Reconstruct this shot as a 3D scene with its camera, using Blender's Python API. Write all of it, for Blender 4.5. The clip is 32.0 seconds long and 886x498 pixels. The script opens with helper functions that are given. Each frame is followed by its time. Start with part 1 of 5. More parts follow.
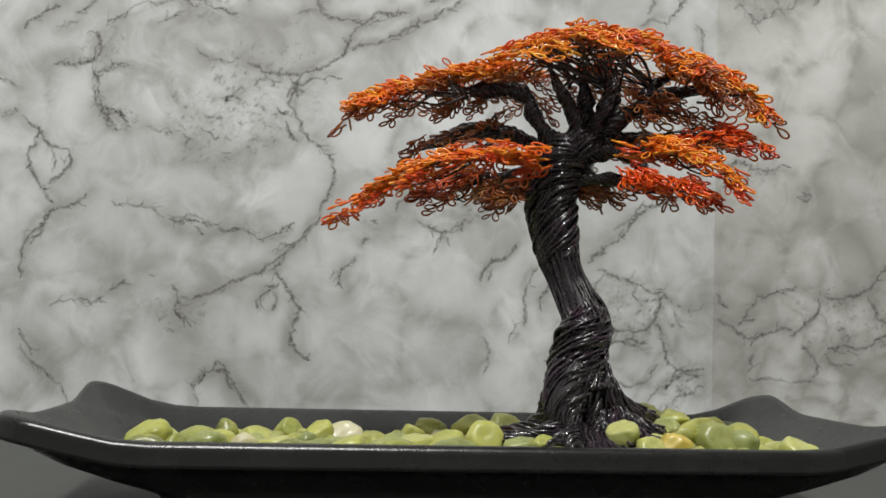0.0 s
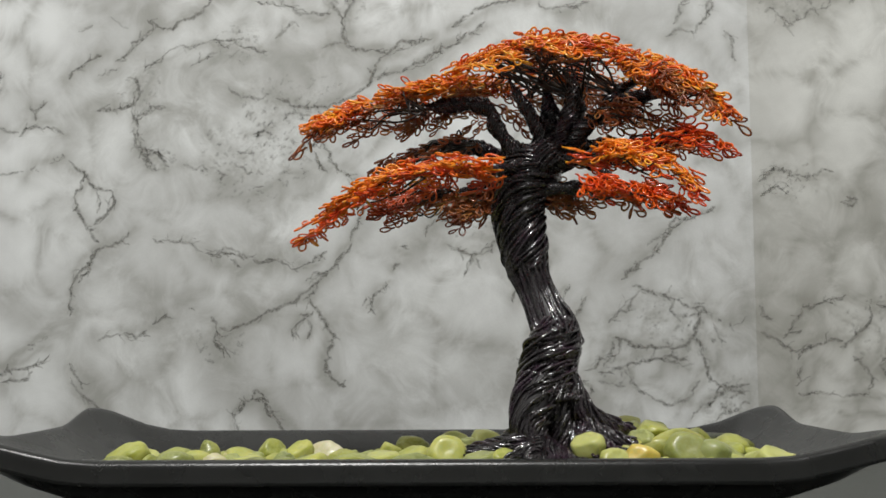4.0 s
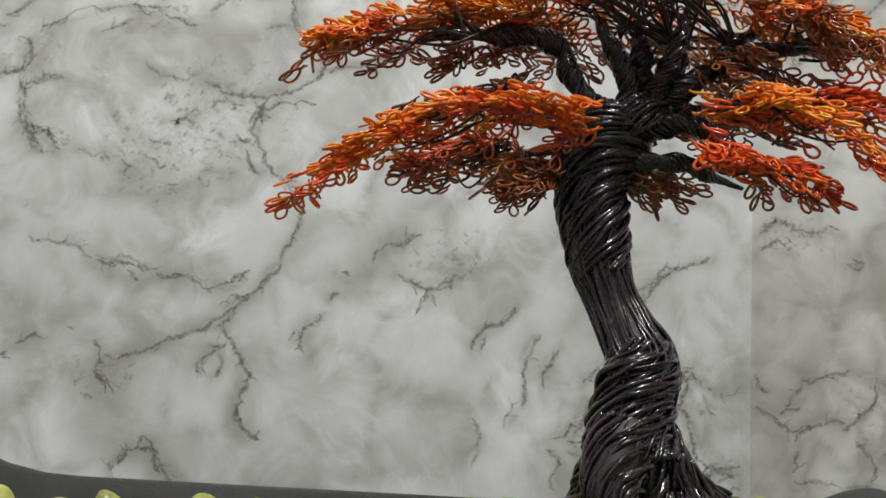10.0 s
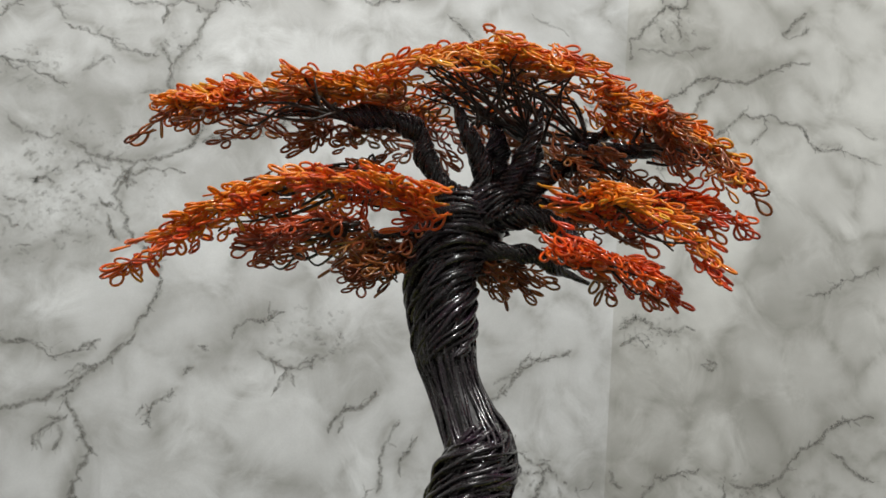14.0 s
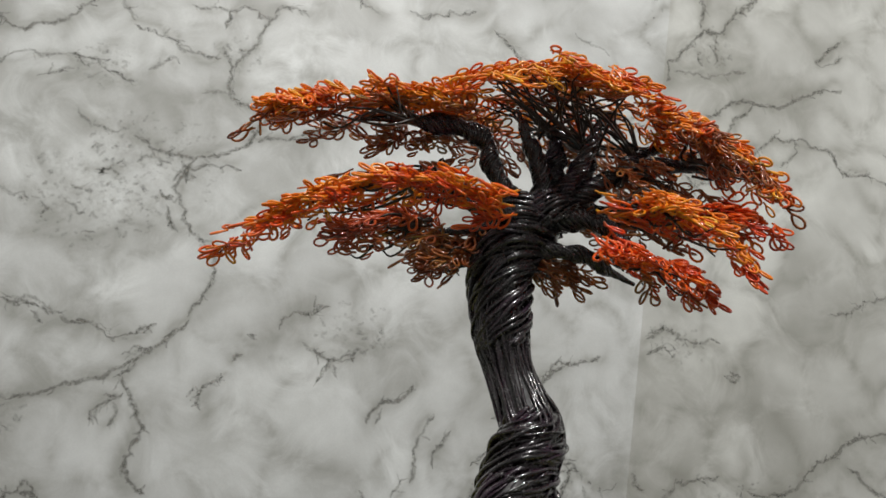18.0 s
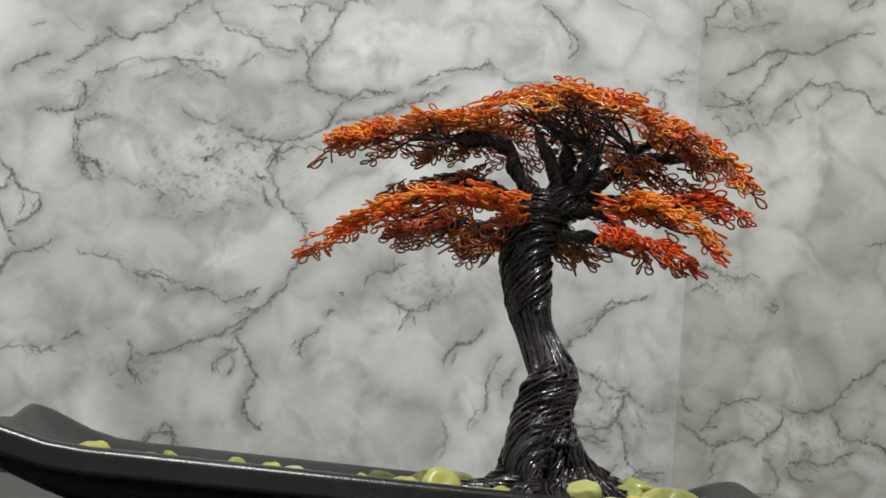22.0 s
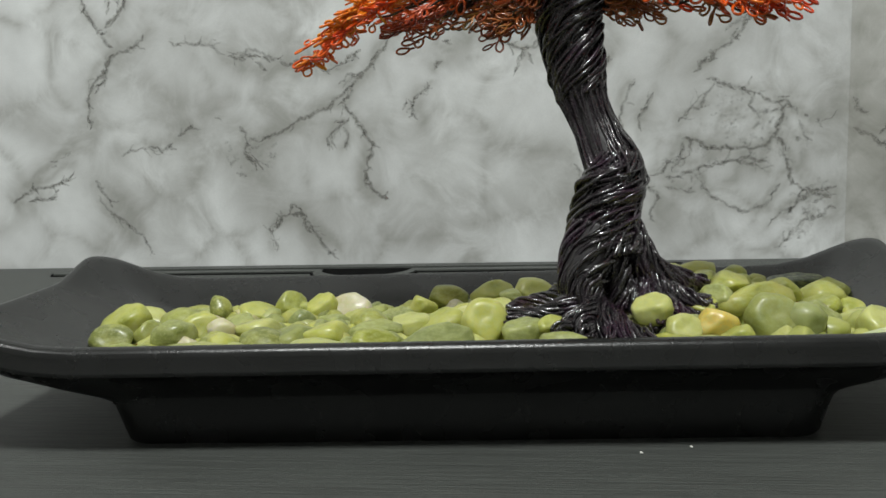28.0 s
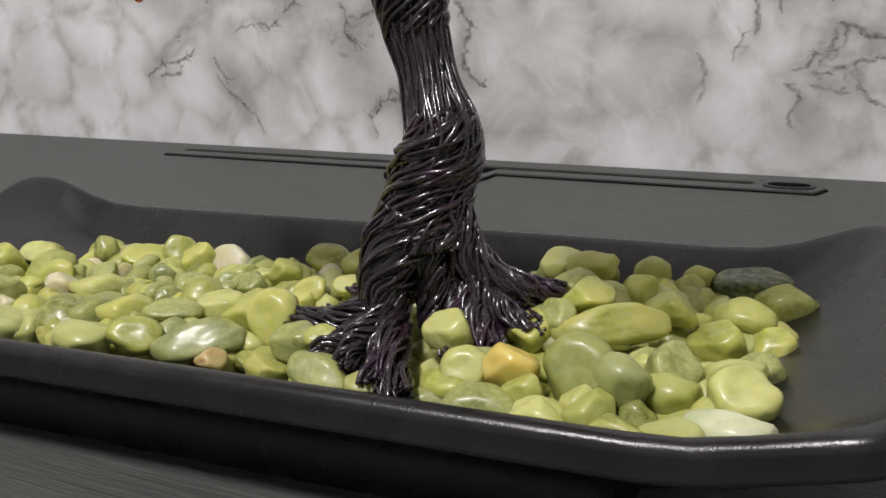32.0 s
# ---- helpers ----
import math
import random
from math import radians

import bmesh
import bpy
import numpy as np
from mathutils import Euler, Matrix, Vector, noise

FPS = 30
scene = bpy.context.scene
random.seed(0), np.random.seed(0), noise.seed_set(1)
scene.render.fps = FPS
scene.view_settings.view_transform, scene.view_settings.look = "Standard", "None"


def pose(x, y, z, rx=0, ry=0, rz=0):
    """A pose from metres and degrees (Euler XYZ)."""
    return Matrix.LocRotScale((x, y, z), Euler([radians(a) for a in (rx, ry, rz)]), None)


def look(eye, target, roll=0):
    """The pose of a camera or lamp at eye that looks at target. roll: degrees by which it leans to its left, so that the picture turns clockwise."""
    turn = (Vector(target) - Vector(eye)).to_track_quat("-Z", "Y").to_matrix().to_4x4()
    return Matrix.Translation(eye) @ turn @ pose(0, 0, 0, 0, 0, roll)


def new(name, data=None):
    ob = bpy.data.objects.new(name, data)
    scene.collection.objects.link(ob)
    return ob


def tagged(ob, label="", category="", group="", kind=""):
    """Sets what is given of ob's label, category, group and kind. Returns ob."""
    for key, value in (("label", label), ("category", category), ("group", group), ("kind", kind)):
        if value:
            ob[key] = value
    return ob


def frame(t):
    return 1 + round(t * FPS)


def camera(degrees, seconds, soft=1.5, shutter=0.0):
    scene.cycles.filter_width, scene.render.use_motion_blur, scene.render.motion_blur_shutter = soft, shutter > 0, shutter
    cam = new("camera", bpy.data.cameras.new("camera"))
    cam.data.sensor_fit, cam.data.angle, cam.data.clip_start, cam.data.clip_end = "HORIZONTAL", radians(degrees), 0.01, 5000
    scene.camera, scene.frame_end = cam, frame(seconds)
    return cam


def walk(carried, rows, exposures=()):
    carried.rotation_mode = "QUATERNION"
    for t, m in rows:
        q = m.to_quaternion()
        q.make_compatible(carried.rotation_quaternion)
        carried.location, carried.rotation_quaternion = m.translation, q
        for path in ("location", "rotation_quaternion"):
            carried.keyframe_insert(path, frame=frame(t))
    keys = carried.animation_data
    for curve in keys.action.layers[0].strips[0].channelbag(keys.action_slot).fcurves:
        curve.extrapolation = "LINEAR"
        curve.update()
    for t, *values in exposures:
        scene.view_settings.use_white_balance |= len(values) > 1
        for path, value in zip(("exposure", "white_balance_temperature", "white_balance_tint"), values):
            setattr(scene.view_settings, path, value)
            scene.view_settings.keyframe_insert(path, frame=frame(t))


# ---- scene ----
cam = camera(49.5, 32.0, soft=1.6)
PATH = [
    (0, (-0.03213, -0.63977, 0.08310), (-0.01549, -0.34110, 0.10581), 1.679),
    (0.5, (-0.03490, -0.64808, 0.07699), (-0.01867, -0.34988, 0.10552), 1.213),
    (1, (-0.03300, -0.64072, 0.07698), (-0.01596, -0.34285, 0.10830), 1.242),
    (1.5, (-0.02310, -0.64887, 0.06558), (-0.00571, -0.35114, 0.09798), 0.642),
    (2, (-0.01644, -0.64453, 0.06456), (-0.00223, -0.34653, 0.09603), 0.681),
    (2.5, (-0.01474, -0.64492, 0.07977), (-0.00428, -0.34665, 0.11012), 0.232),
    (4.5, (0.04077, -0.63211, 0.07231), (0.01839, -0.33480, 0.10553), -0.215),
    (5, (0.02671, -0.61674, 0.06036), (0.00387, -0.31955, 0.09444), -0.249),
    (5.5, (0.01823, -0.59394, 0.06932), (0.00181, -0.29637, 0.10365), -0.424),
    (6, (0.00800, -0.57887, 0.07919), (0.00250, -0.28098, 0.11428), -0.423),
    (6.5, (-0.00888, -0.55928, 0.06422), (-0.00866, -0.26149, 0.10059), -0.016),
    (7, (-0.01669, -0.55270, 0.08298), (-0.01107, -0.25497, 0.11936), 0.548),
    (7.5, (-0.01698, -0.54474, 0.07496), (-0.00898, -0.24721, 0.11255), 0.883),
    (8, (-0.01348, -0.53422, 0.07174), (-0.00488, -0.23714, 0.11261), 1.349),
    (8.5, (-0.02956, -0.53008, 0.07696), (-0.01730, -0.23441, 0.12625), 2.256),
    (9, (-0.03036, -0.52281, 0.07126), (-0.01364, -0.22841, 0.12650), 3.073),
    (9.5, (-0.03652, -0.51384, 0.06598), (-0.01716, -0.21975, 0.12197), 3.322),
    (10, (-0.02826, -0.50235, 0.05889), (-0.00664, -0.20864, 0.11608), 3.631),
    (10.5, (-0.02886, -0.50034, 0.07323), (-0.00559, -0.20808, 0.13684), 4.499),
    (11, (-0.02997, -0.49359, 0.06800), (-0.00400, -0.20359, 0.14026), 5.153),
    (11.5, (-0.02797, -0.49015, 0.06802), (-0.00128, -0.20095, 0.14319), 5.433),
    (12, (-0.03528, -0.49073, 0.07157), (-0.00656, -0.20274, 0.15054), 5.657),
    (12.5, (-0.02191, -0.49437, 0.06312), (0.00730, -0.20701, 0.14418), 5.713),
    (13, (-0.01992, -0.49291, 0.06076), (0.01881, -0.20714, 0.14342), 5.612),
    (13.5, (-0.01881, -0.49675, 0.06384), (0.03049, -0.21295, 0.14767), 5.326),
    (14, (-0.01634, -0.49958, 0.06044), (0.03822, -0.21708, 0.14539), 5.457),
    (14.5, (-0.02018, -0.50309, 0.05449), (0.03576, -0.22134, 0.14102), 5.766),
    (15, (-0.02956, -0.50993, 0.04106), (0.02692, -0.22869, 0.12890), 5.903),
    (15.5, (-0.04134, -0.51371, 0.02902), (0.01424, -0.23276, 0.11835), 6.188),
    (17.5, (-0.03387, -0.52282, 0.03270), (0.01613, -0.24044, 0.12080), 8.173),
    (18, (-0.03620, -0.52569, 0.04446), (0.01224, -0.24286, 0.13198), 8.373),
    (18.5, (-0.04259, -0.53866, 0.06599), (0.00106, -0.25316, 0.14716), 8.591),
    (19, (-0.05433, -0.54108, 0.07704), (-0.01365, -0.25365, 0.15272), 8.619),
    (19.5, (-0.04405, -0.55003, 0.08571), (-0.00634, -0.25937, 0.14971), 8.614),
    (20, (-0.03804, -0.57002, 0.09081), (0.00095, -0.27735, 0.14394), 8.315),
    (20.5, (-0.03688, -0.59349, 0.08325), (-0.00769, -0.30509, 0.16055), 8.652),
    (21, (-0.04138, -0.60273, 0.07420), (-0.01606, -0.31500, 0.15524), 8.444),
    (21.5, (-0.03512, -0.61293, 0.04954), (-0.01054, -0.32173, 0.11735), 6.922),
    (22, (-0.03212, -0.62777, 0.04886), (-0.00773, -0.33509, 0.11007), 6.385),
    (22.5, (-0.03634, -0.63883, 0.03533), (-0.01225, -0.34603, 0.09603), 6.067),
    (23, (-0.02244, -0.64391, 0.03320), (0.00257, -0.35046, 0.09029), 3.641),
    (23.5, (-0.02002, -0.64886, 0.04214), (0.00729, -0.35466, 0.09411), 1.713),
    (24, (-0.02604, -0.65680, 0.04228), (0.00156, -0.36255, 0.09378), 1.204),
    (24.5, (-0.02134, -0.66102, 0.04716), (0.00478, -0.36657, 0.09830), 0.831),
    (25, (-0.01362, -0.66557, 0.05547), (0.01144, -0.37057, 0.10392), 0.171),
    (25.5, (-0.00919, -0.65264, 0.05073), (0.01251, -0.35651, 0.09355), -0.727),
    (27.5, (0.02674, -0.58703, 0.09680), (0.01232, -0.28810, 0.07592), -2.096),
    (28, (0.03991, -0.56688, 0.10425), (0.00163, -0.27188, 0.06543), -1.838),
    (28.5, (0.05915, -0.55053, 0.10715), (0.00712, -0.25982, 0.05444), -1.397),
    (29, (0.07022, -0.54009, 0.11815), (0.00605, -0.25330, 0.05784), -1.215),
    (29.5, (0.09583, -0.52774, 0.11935), (0.01601, -0.24584, 0.05484), -1.481),
    (30, (0.11341, -0.50430, 0.12150), (0.02428, -0.22625, 0.05265), -1.529),
    (30.5, (0.13576, -0.48481, 0.11619), (0.03036, -0.21449, 0.03989), -1.748),
    (31, (0.14922, -0.45991, 0.11337), (0.02653, -0.19949, 0.02894), -2.078),
    (31.5, (0.16518, -0.45770, 0.12474), (0.03548, -0.20137, 0.03829), -2.508),
    (32, (0.18056, -0.44387, 0.13271), (0.04640, -0.18985, 0.04626), -2.775),
]
walk(cam, [(t, look(eye, target, roll)) for t, eye, target, roll in PATH],
     exposures=((0, 0.0, 6500, 10), (17, 0.0, 6500, 10), (19, -0.07, 6550, 10), (20, -0.07, 6550, 10), (20.6, -0.15, 6550, 10), (21, -0.19, 6550, 10), (21.5, -0.11, 6500, 10), (22, -0.02, 6500, 10), (23, 0.02, 6500, 10), (25.5, 0.02, 6500, 10), (28, 0.02, 6350, 6), (30, 0.05, 6500, 12), (31, 0.08, 6500, 15), (32, 0.14, 6500, 18)))

# ---- light ----
world = bpy.data.worlds.new("room_air")
world.use_nodes = True
scene.world = world
world.node_tree.nodes["Background"].inputs[0].default_value = (0.9, 0.95, 1.0, 1)
world.node_tree.nodes["Background"].inputs[1].default_value = 0.05


def area_lamp(name, eye, target, size, watts, colour):
    data = bpy.data.lights.new(name, "AREA")
    data.shape, data.size, data.energy, data.color = "DISK", size, watts, colour
    ob = new(name, data)
    ob.matrix_world = look(eye, target)
    return tagged(ob, kind="structure")


area_lamp("ceiling_lamp", (-0.15, -1.25, 2.05), (0, -0.1, 0.1), 0.35, 45.5, (1.0, 0.99, 0.965))


# ---- materials ----
class Mat:
    """A Principled material with a few short-hands for its nodes."""

    def __init__(self, name, rough=0.5, **values):
        self.mat = bpy.data.materials.new(name)
        self.mat.use_nodes = True
        self.t = self.mat.node_tree
        self.b = self.t.nodes["Principled BSDF"]
        self.b.inputs["Roughness"].default_value = rough
        for key, value in values.items():
            self.b.inputs[key.replace("_", " ")].default_value = value

    def node(self, kind, **props):
        n = self.t.nodes.new(kind)
        for key, value in props.items():
            if key in n.inputs:
                n.inputs[key].default_value = value
        return n

    def link(self, a, b):
        self.t.links.new(a, b)

    def coords(self, scale=(1, 1, 1), source="Object"):
        tc, mp = self.node("ShaderNodeTexCoord"), self.node("ShaderNodeMapping", Scale=scale)
        self.link(tc.outputs[source], mp.inputs["Vector"])
        return mp.outputs["Vector"]

    def noise(self, scale, detail=4.0, rough=0.55, vec=None, distort=0.0):
        n = self.node("ShaderNodeTexNoise", Scale=scale, Detail=detail, Roughness=rough, Distortion=distort)
        self.link(vec if vec is not None else self.coords(), n.inputs["Vector"])
        return n.outputs["Fac"]

    def ramp(self, fac, *stops):
        n = self.node("ShaderNodeValToRGB")
        while len(n.color_ramp.elements) < len(stops):
            n.color_ramp.elements.new(0.5)
        for e, (at, col) in zip(n.color_ramp.elements, stops):
            e.position, e.color = at, (*col, 1) if len(col) == 3 else col
        self.link(fac, n.inputs["Fac"])
        return n.outputs["Color"]

    def math(self, op, a, b=0.0, c=0.0):
        n = self.node("ShaderNodeMath")
        n.operation = op
        for i, v in enumerate((a, b, c)):
            if isinstance(v, (int, float)):
                n.inputs[i].default_value = v
            else:
                self.link(v, n.inputs[i])
        return n.outputs[0]

    def mix(self, fac, a, b, mode="MIX"):
        n = self.t.nodes.new("ShaderNodeMix")
        n.data_type, n.blend_type = "RGBA", mode
        for i, v in ((0, fac), (6, a), (7, b)):
            if isinstance(v, (int, float)):
                n.inputs[i].default_value = v
            elif isinstance(v, tuple):
                n.inputs[i].default_value = (*v, 1)
            else:
                self.link(v, n.inputs[i])
        return n.outputs[2]

    def attribute(self, name):
        n = self.node("ShaderNodeAttribute")
        n.attribute_name = name
        return n.outputs["Fac"]

    def random(self):
        return self.node("ShaderNodeObjectInfo").outputs["Random"]

    def island(self):
        return self.node("ShaderNodeNewGeometry").outputs["Random Per Island"]

    def base(self, col):
        self.link(col, self.b.inputs["Base Color"])
        return self

    def roughness(self, v):
        self.link(v, self.b.inputs["Roughness"])
        return self

    def bump(self, height, strength=0.3, dist=0.001):
        n = self.node("ShaderNodeBump", Strength=strength, Distance=dist)
        self.link(height, n.inputs["Height"])
        self.link(n.outputs["Normal"], self.b.inputs["Normal"])
        return self


def wallpaper_material(name, tint):
    m = Mat(name, 0.42)
    v = m.coords()
    wob = m.noise(60, 6, 0.65, v)
    fine = m.noise(330, 4, 0.65, v)
    grain = m.noise(900, 2, 0.5, v)
    cloud = m.noise(11, 4, 0.55, v)
    cloud2 = m.noise(26, 5, 0.62, v, 0.8)
    base = m.ramp(cloud, (0.30, (0.63, 0.64, 0.63)), (0.46, (0.77, 0.785, 0.78)), (0.60, (0.875, 0.895, 0.89)))
    # grey veils that gather along the veins and between the pale cells
    veil = m.math("MULTIPLY", m.attribute("halo"), m.ramp(cloud2, (0.30, (0.45,) * 3), (0.60, (1.0,) * 3)))
    col = m.mix(m.math("MULTIPLY", veil, 0.92), base, (0.36, 0.36, 0.335))
    rim = m.math("MULTIPLY", m.attribute("cell"), m.ramp(cloud2, (0.34, (0.0,) * 3), (0.60, (1.0,) * 3)))
    col = m.mix(m.math("MULTIPLY", rim, 0.82), col, (0.36, 0.36, 0.335))
    # mottle in the dense patches
    speck = m.math("MULTIPLY", m.attribute("busy"), m.ramp(fine, (0.42, (0.0,) * 3), (0.62, (0.30,) * 3)))
    col = m.mix(m.math("MULTIPLY", speck, m.ramp(wob, (0.42, (0.0,) * 3), (0.58, (1.0,) * 3))), col, (0.26, 0.255, 0.225))
    col = m.mix(0.06, col, m.ramp(grain, (0.3, (0.2,) * 3), (0.7, (1.0,) * 3)), "MULTIPLY")
    col = m.mix(1.0, col, tint, "MULTIPLY")
    m.base(col)
    m.roughness(m.ramp(fine, (0.3, (0.38,) * 3), (0.7, (0.5,) * 3)))
    m.bump(fine, 0.05, 0.0004)
    return m.mat


def ink_material():
    """Printed grey-brown line, thinning out towards its borders."""
    m = Mat("vein_ink", 0.45)
    v = m.coords()
    n, n2 = m.noise(160, 4, 0.6, v), m.noise(620, 3, 0.6, v)
    m.base(m.ramp(n, (0.35, (0.19, 0.187, 0.165)), (0.65, (0.29, 0.285, 0.26))))
    ink = m.math("MULTIPLY", m.attribute("ink"), m.ramp(n, (0.34, (0.40,) * 3), (0.58, (1.0,) * 3)))
    ink = m.math("MULTIPLY", ink, m.ramp(n2, (0.34, (0.35,) * 3), (0.54, (1.0,) * 3)))
    m.link(ink, m.b.inputs["Alpha"])
    return m.mat


INK = ink_material()
WALLPAPER = wallpaper_material("marble_print_paper", (1.0, 1.0, 1.0))
# the right sheet, tinted a little darker and yellower
WALLPAPER_R = wallpaper_material("marble_print_paper_darker", (0.91, 0.90, 0.87))


def plate_material():
    m = Mat("black_melamine", 0.45, Specular_IOR_Level=0.5)
    n, s = m.noise(60, 5), m.noise(1400, 3)
    m.base(m.ramp(n, (0.3, (0.010, 0.0105, 0.010)), (0.7, (0.015, 0.0155, 0.015))))
    m.roughness(m.ramp(n, (0.25, (0.22,) * 3), (0.75, (0.32,) * 3)))
    m.bump(s, 0.22, 0.0004)
    return m.mat


def desk_material():
    m = Mat("dark_laminate", 0.42)
    v = m.coords((2.5, 90, 1))
    g, g2 = m.noise(9, 6, 0.6, v, 0.4), m.noise(26, 5, 0.6, v, 0.2)
    big = m.noise(5, 3)
    col = m.ramp(g, (0.34, (0.040, 0.043, 0.039)), (0.64, (0.078, 0.084, 0.077)))
    col = m.mix(m.ramp(big, (0.35, (0.0,) * 3), (0.7, (0.35,) * 3)), col, (0.076, 0.083, 0.075))
    m.base(col)
    m.roughness(m.ramp(g2, (0.3, (0.48,) * 3), (0.7, (0.62,) * 3)))
    m.bump(m.math("ADD", g, m.math("MULTIPLY", g2, 0.3)), 0.75, 0.0009)
    return m.mat


def wire_material(name, dark, light, rough, purple=0.0):
    m = Mat(name, rough, Specular_IOR_Level=0.5, Coat_Weight=0.6, Coat_Roughness=0.06)
    n, n2 = m.noise(420, 4, 0.65), m.noise(1500, 2)
    col = m.mix(m.island(), dark, light)
    if purple:
        col = m.mix(m.ramp(m.noise(60, 3), (0.52, (0.0,) * 3), (0.70, (purple,) * 3)), col, (0.045, 0.010, 0.040))
        col = m.mix(m.ramp(m.noise(33, 3), (0.58, (0.0,) * 3), (0.72, (0.5,) * 3)), col, (0.040, 0.014, 0.009))
    m.base(m.mix(m.ramp(n, (0.35, (0.0,) * 3), (0.7, (0.4,) * 3)), col, dark))
    m.roughness(m.ramp(n, (0.35, (rough,) * 3), (0.65, (rough + 0.18,) * 3)))
    m.bump(m.math("ADD", n, m.math("MULTIPLY", n2, 0.4)), 0.08, 0.0004)
    return m.mat


def leaf_material(name, stops):
    m = Mat(name, 0.30, Coat_Weight=0.45, Coat_Roughness=0.12)
    patch = m.noise(80, 3)
    f = m.math("ADD", m.math("ADD", m.math("MULTIPLY", m.island(), 0.5), m.math("MULTIPLY", m.random(), 0.15)), m.math("MULTIPLY_ADD", patch, 1.3, -0.45))
    m.base(m.mix(m.ramp(m.noise(900, 2), (0.4, (0.0,) * 3), (0.75, (0.2,) * 3)), m.ramp(f, *stops), (0.14, 0.028, 0.006)))
    return m.mat


def pebble_material(name, a, b, c, rough=0.36):
    m = Mat(name, rough, Subsurface_Weight=0.35, Subsurface_Scale=0.006, Coat_Weight=0.18, Coat_Roughness=0.20)
    m.b.inputs["Subsurface Radius"].default_value = (0.9, 1.0, 0.35)
    r = m.random()
    shifted = m.node("ShaderNodeVectorMath")
    shifted.operation = "ADD"
    m.link(m.coords((0.012,) * 3), shifted.inputs[0])
    m.link(r, shifted.inputs[1])
    w = shifted.outputs[0]
    n1, n2, n3 = m.noise(70, 5, 0.6, w, 0.4), m.noise(420, 6, 0.7, w), m.noise(60, 2, 0.5, w)
    col = m.ramp(m.math("ADD", n1, m.math("MULTIPLY_ADD", r, 0.26, -0.13)), (0.32, a), (0.50, b), (0.68, c))
    pale = m.mix(r, (0.56, 0.58, 0.27), (0.42, 0.48, 0.22))
    col = m.mix(m.ramp(n2, (0.44, (0.0,) * 3), (0.72, (0.60,) * 3)), col, pale)
    col = m.mix(m.ramp(n1, (0.62, (0.0,) * 3), (0.74, (0.35,) * 3)), col, (0.20, 0.23, 0.09))
    col = m.mix(m.ramp(m.math("FRACT", m.math("MULTIPLY", r, 7.3)), (0.55, (0.0,) * 3), (1.0, (0.42,) * 3)), col, (0.17, 0.21, 0.085))
    col = m.mix(m.ramp(n2, (0.24, (0.45,) * 3), (0.34, (0.0,) * 3)), col, (0.10, 0.11, 0.05))
    m.base(col)
    m.roughness(m.ramp(n1, (0.40, (rough,) * 3), (0.6, (rough + 0.18,) * 3)))
    m.bump(m.math("ADD", n1, m.math("MULTIPLY", n2, 0.3)), 0.16, 0.0012)
    return m.mat


def plain_material(name, a, b, rough, scale=12):
    m = Mat(name, rough)
    n = m.noise(scale, 5)
    m.base(m.ramp(n, (0.3, a), (0.7, b)))
    m.bump(n, 0.1, 0.002)
    return m.mat


PLATE, DESK = plate_material(), desk_material()
WIRE = wire_material("black_enamel_wire", (0.010, 0.009, 0.010), (0.028, 0.020, 0.025), 0.17, 0.6)
CORE = wire_material("dark_wire_core", (0.010, 0.009, 0.010), (0.016, 0.013, 0.015), 0.45)
TWIG = wire_material("brown_black_wire", (0.010, 0.008, 0.007), (0.035, 0.020, 0.010), 0.32)
ORANGE = leaf_material("orange_enamel_wire", ((0.10, (0.52, 0.042, 0.004)), (0.32, (0.83, 0.115, 0.005)), (0.56, (0.94, 0.245, 0.008)), (0.84, (0.95, 0.47, 0.026))))
RED = leaf_material("red_orange_enamel_wire", ((0.1, (0.42, 0.024, 0.004)), (0.40, (0.78, 0.062, 0.005)), (0.70, (0.90, 0.135, 0.008)), (0.96, (0.93, 0.28, 0.013))))
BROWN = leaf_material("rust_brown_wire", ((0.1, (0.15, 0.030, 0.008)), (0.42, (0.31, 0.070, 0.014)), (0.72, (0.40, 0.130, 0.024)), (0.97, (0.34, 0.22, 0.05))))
# the red wire again, with the shade under the tiers put into its colour
RED_SHADED = leaf_material("shaded_red_wire", ((0.1, (0.20, 0.025, 0.008)), (0.45, (0.42, 0.055, 0.012)), (0.75, (0.58, 0.095, 0.014)), (0.97, (0.62, 0.16, 0.02))))
PEB = {
    "g": pebble_material("olive_green_stone", (0.160, 0.179, 0.033), (0.310, 0.321, 0.061), (0.420, 0.406, 0.094)),
    "l": pebble_material("lime_green_stone", (0.270, 0.293, 0.042), (0.420, 0.433, 0.080), (0.519, 0.510, 0.132)),
    "d": pebble_material("sage_green_stone", (0.202, 0.227, 0.063), (0.286, 0.311, 0.092), (0.386, 0.403, 0.134)),
    "D": pebble_material("dark_green_stone", (0.031, 0.046, 0.024), (0.049, 0.067, 0.029), (0.080, 0.092, 0.042)),
    "p": pebble_material("pale_yellow_green_stone", (0.368, 0.377, 0.106), (0.488, 0.497, 0.152), (0.552, 0.561, 0.202)),
    "y": pebble_material("amber_yellow_stone", (0.56, 0.40, 0.07), (0.64, 0.47, 0.09), (0.68, 0.53, 0.13)),
    "m": pebble_material("pale_mint_stone", (0.456, 0.512, 0.307), (0.564, 0.595, 0.390), (0.652, 0.656, 0.471)),
    "w": pebble_material("creamy_white_stone", (0.445, 0.386, 0.168), (0.570, 0.521, 0.336), (0.641, 0.588, 0.462)),
    "o": pebble_material("peach_orange_stone", (0.391, 0.252, 0.084), (0.480, 0.319, 0.134), (0.463, 0.386, 0.151)),
}
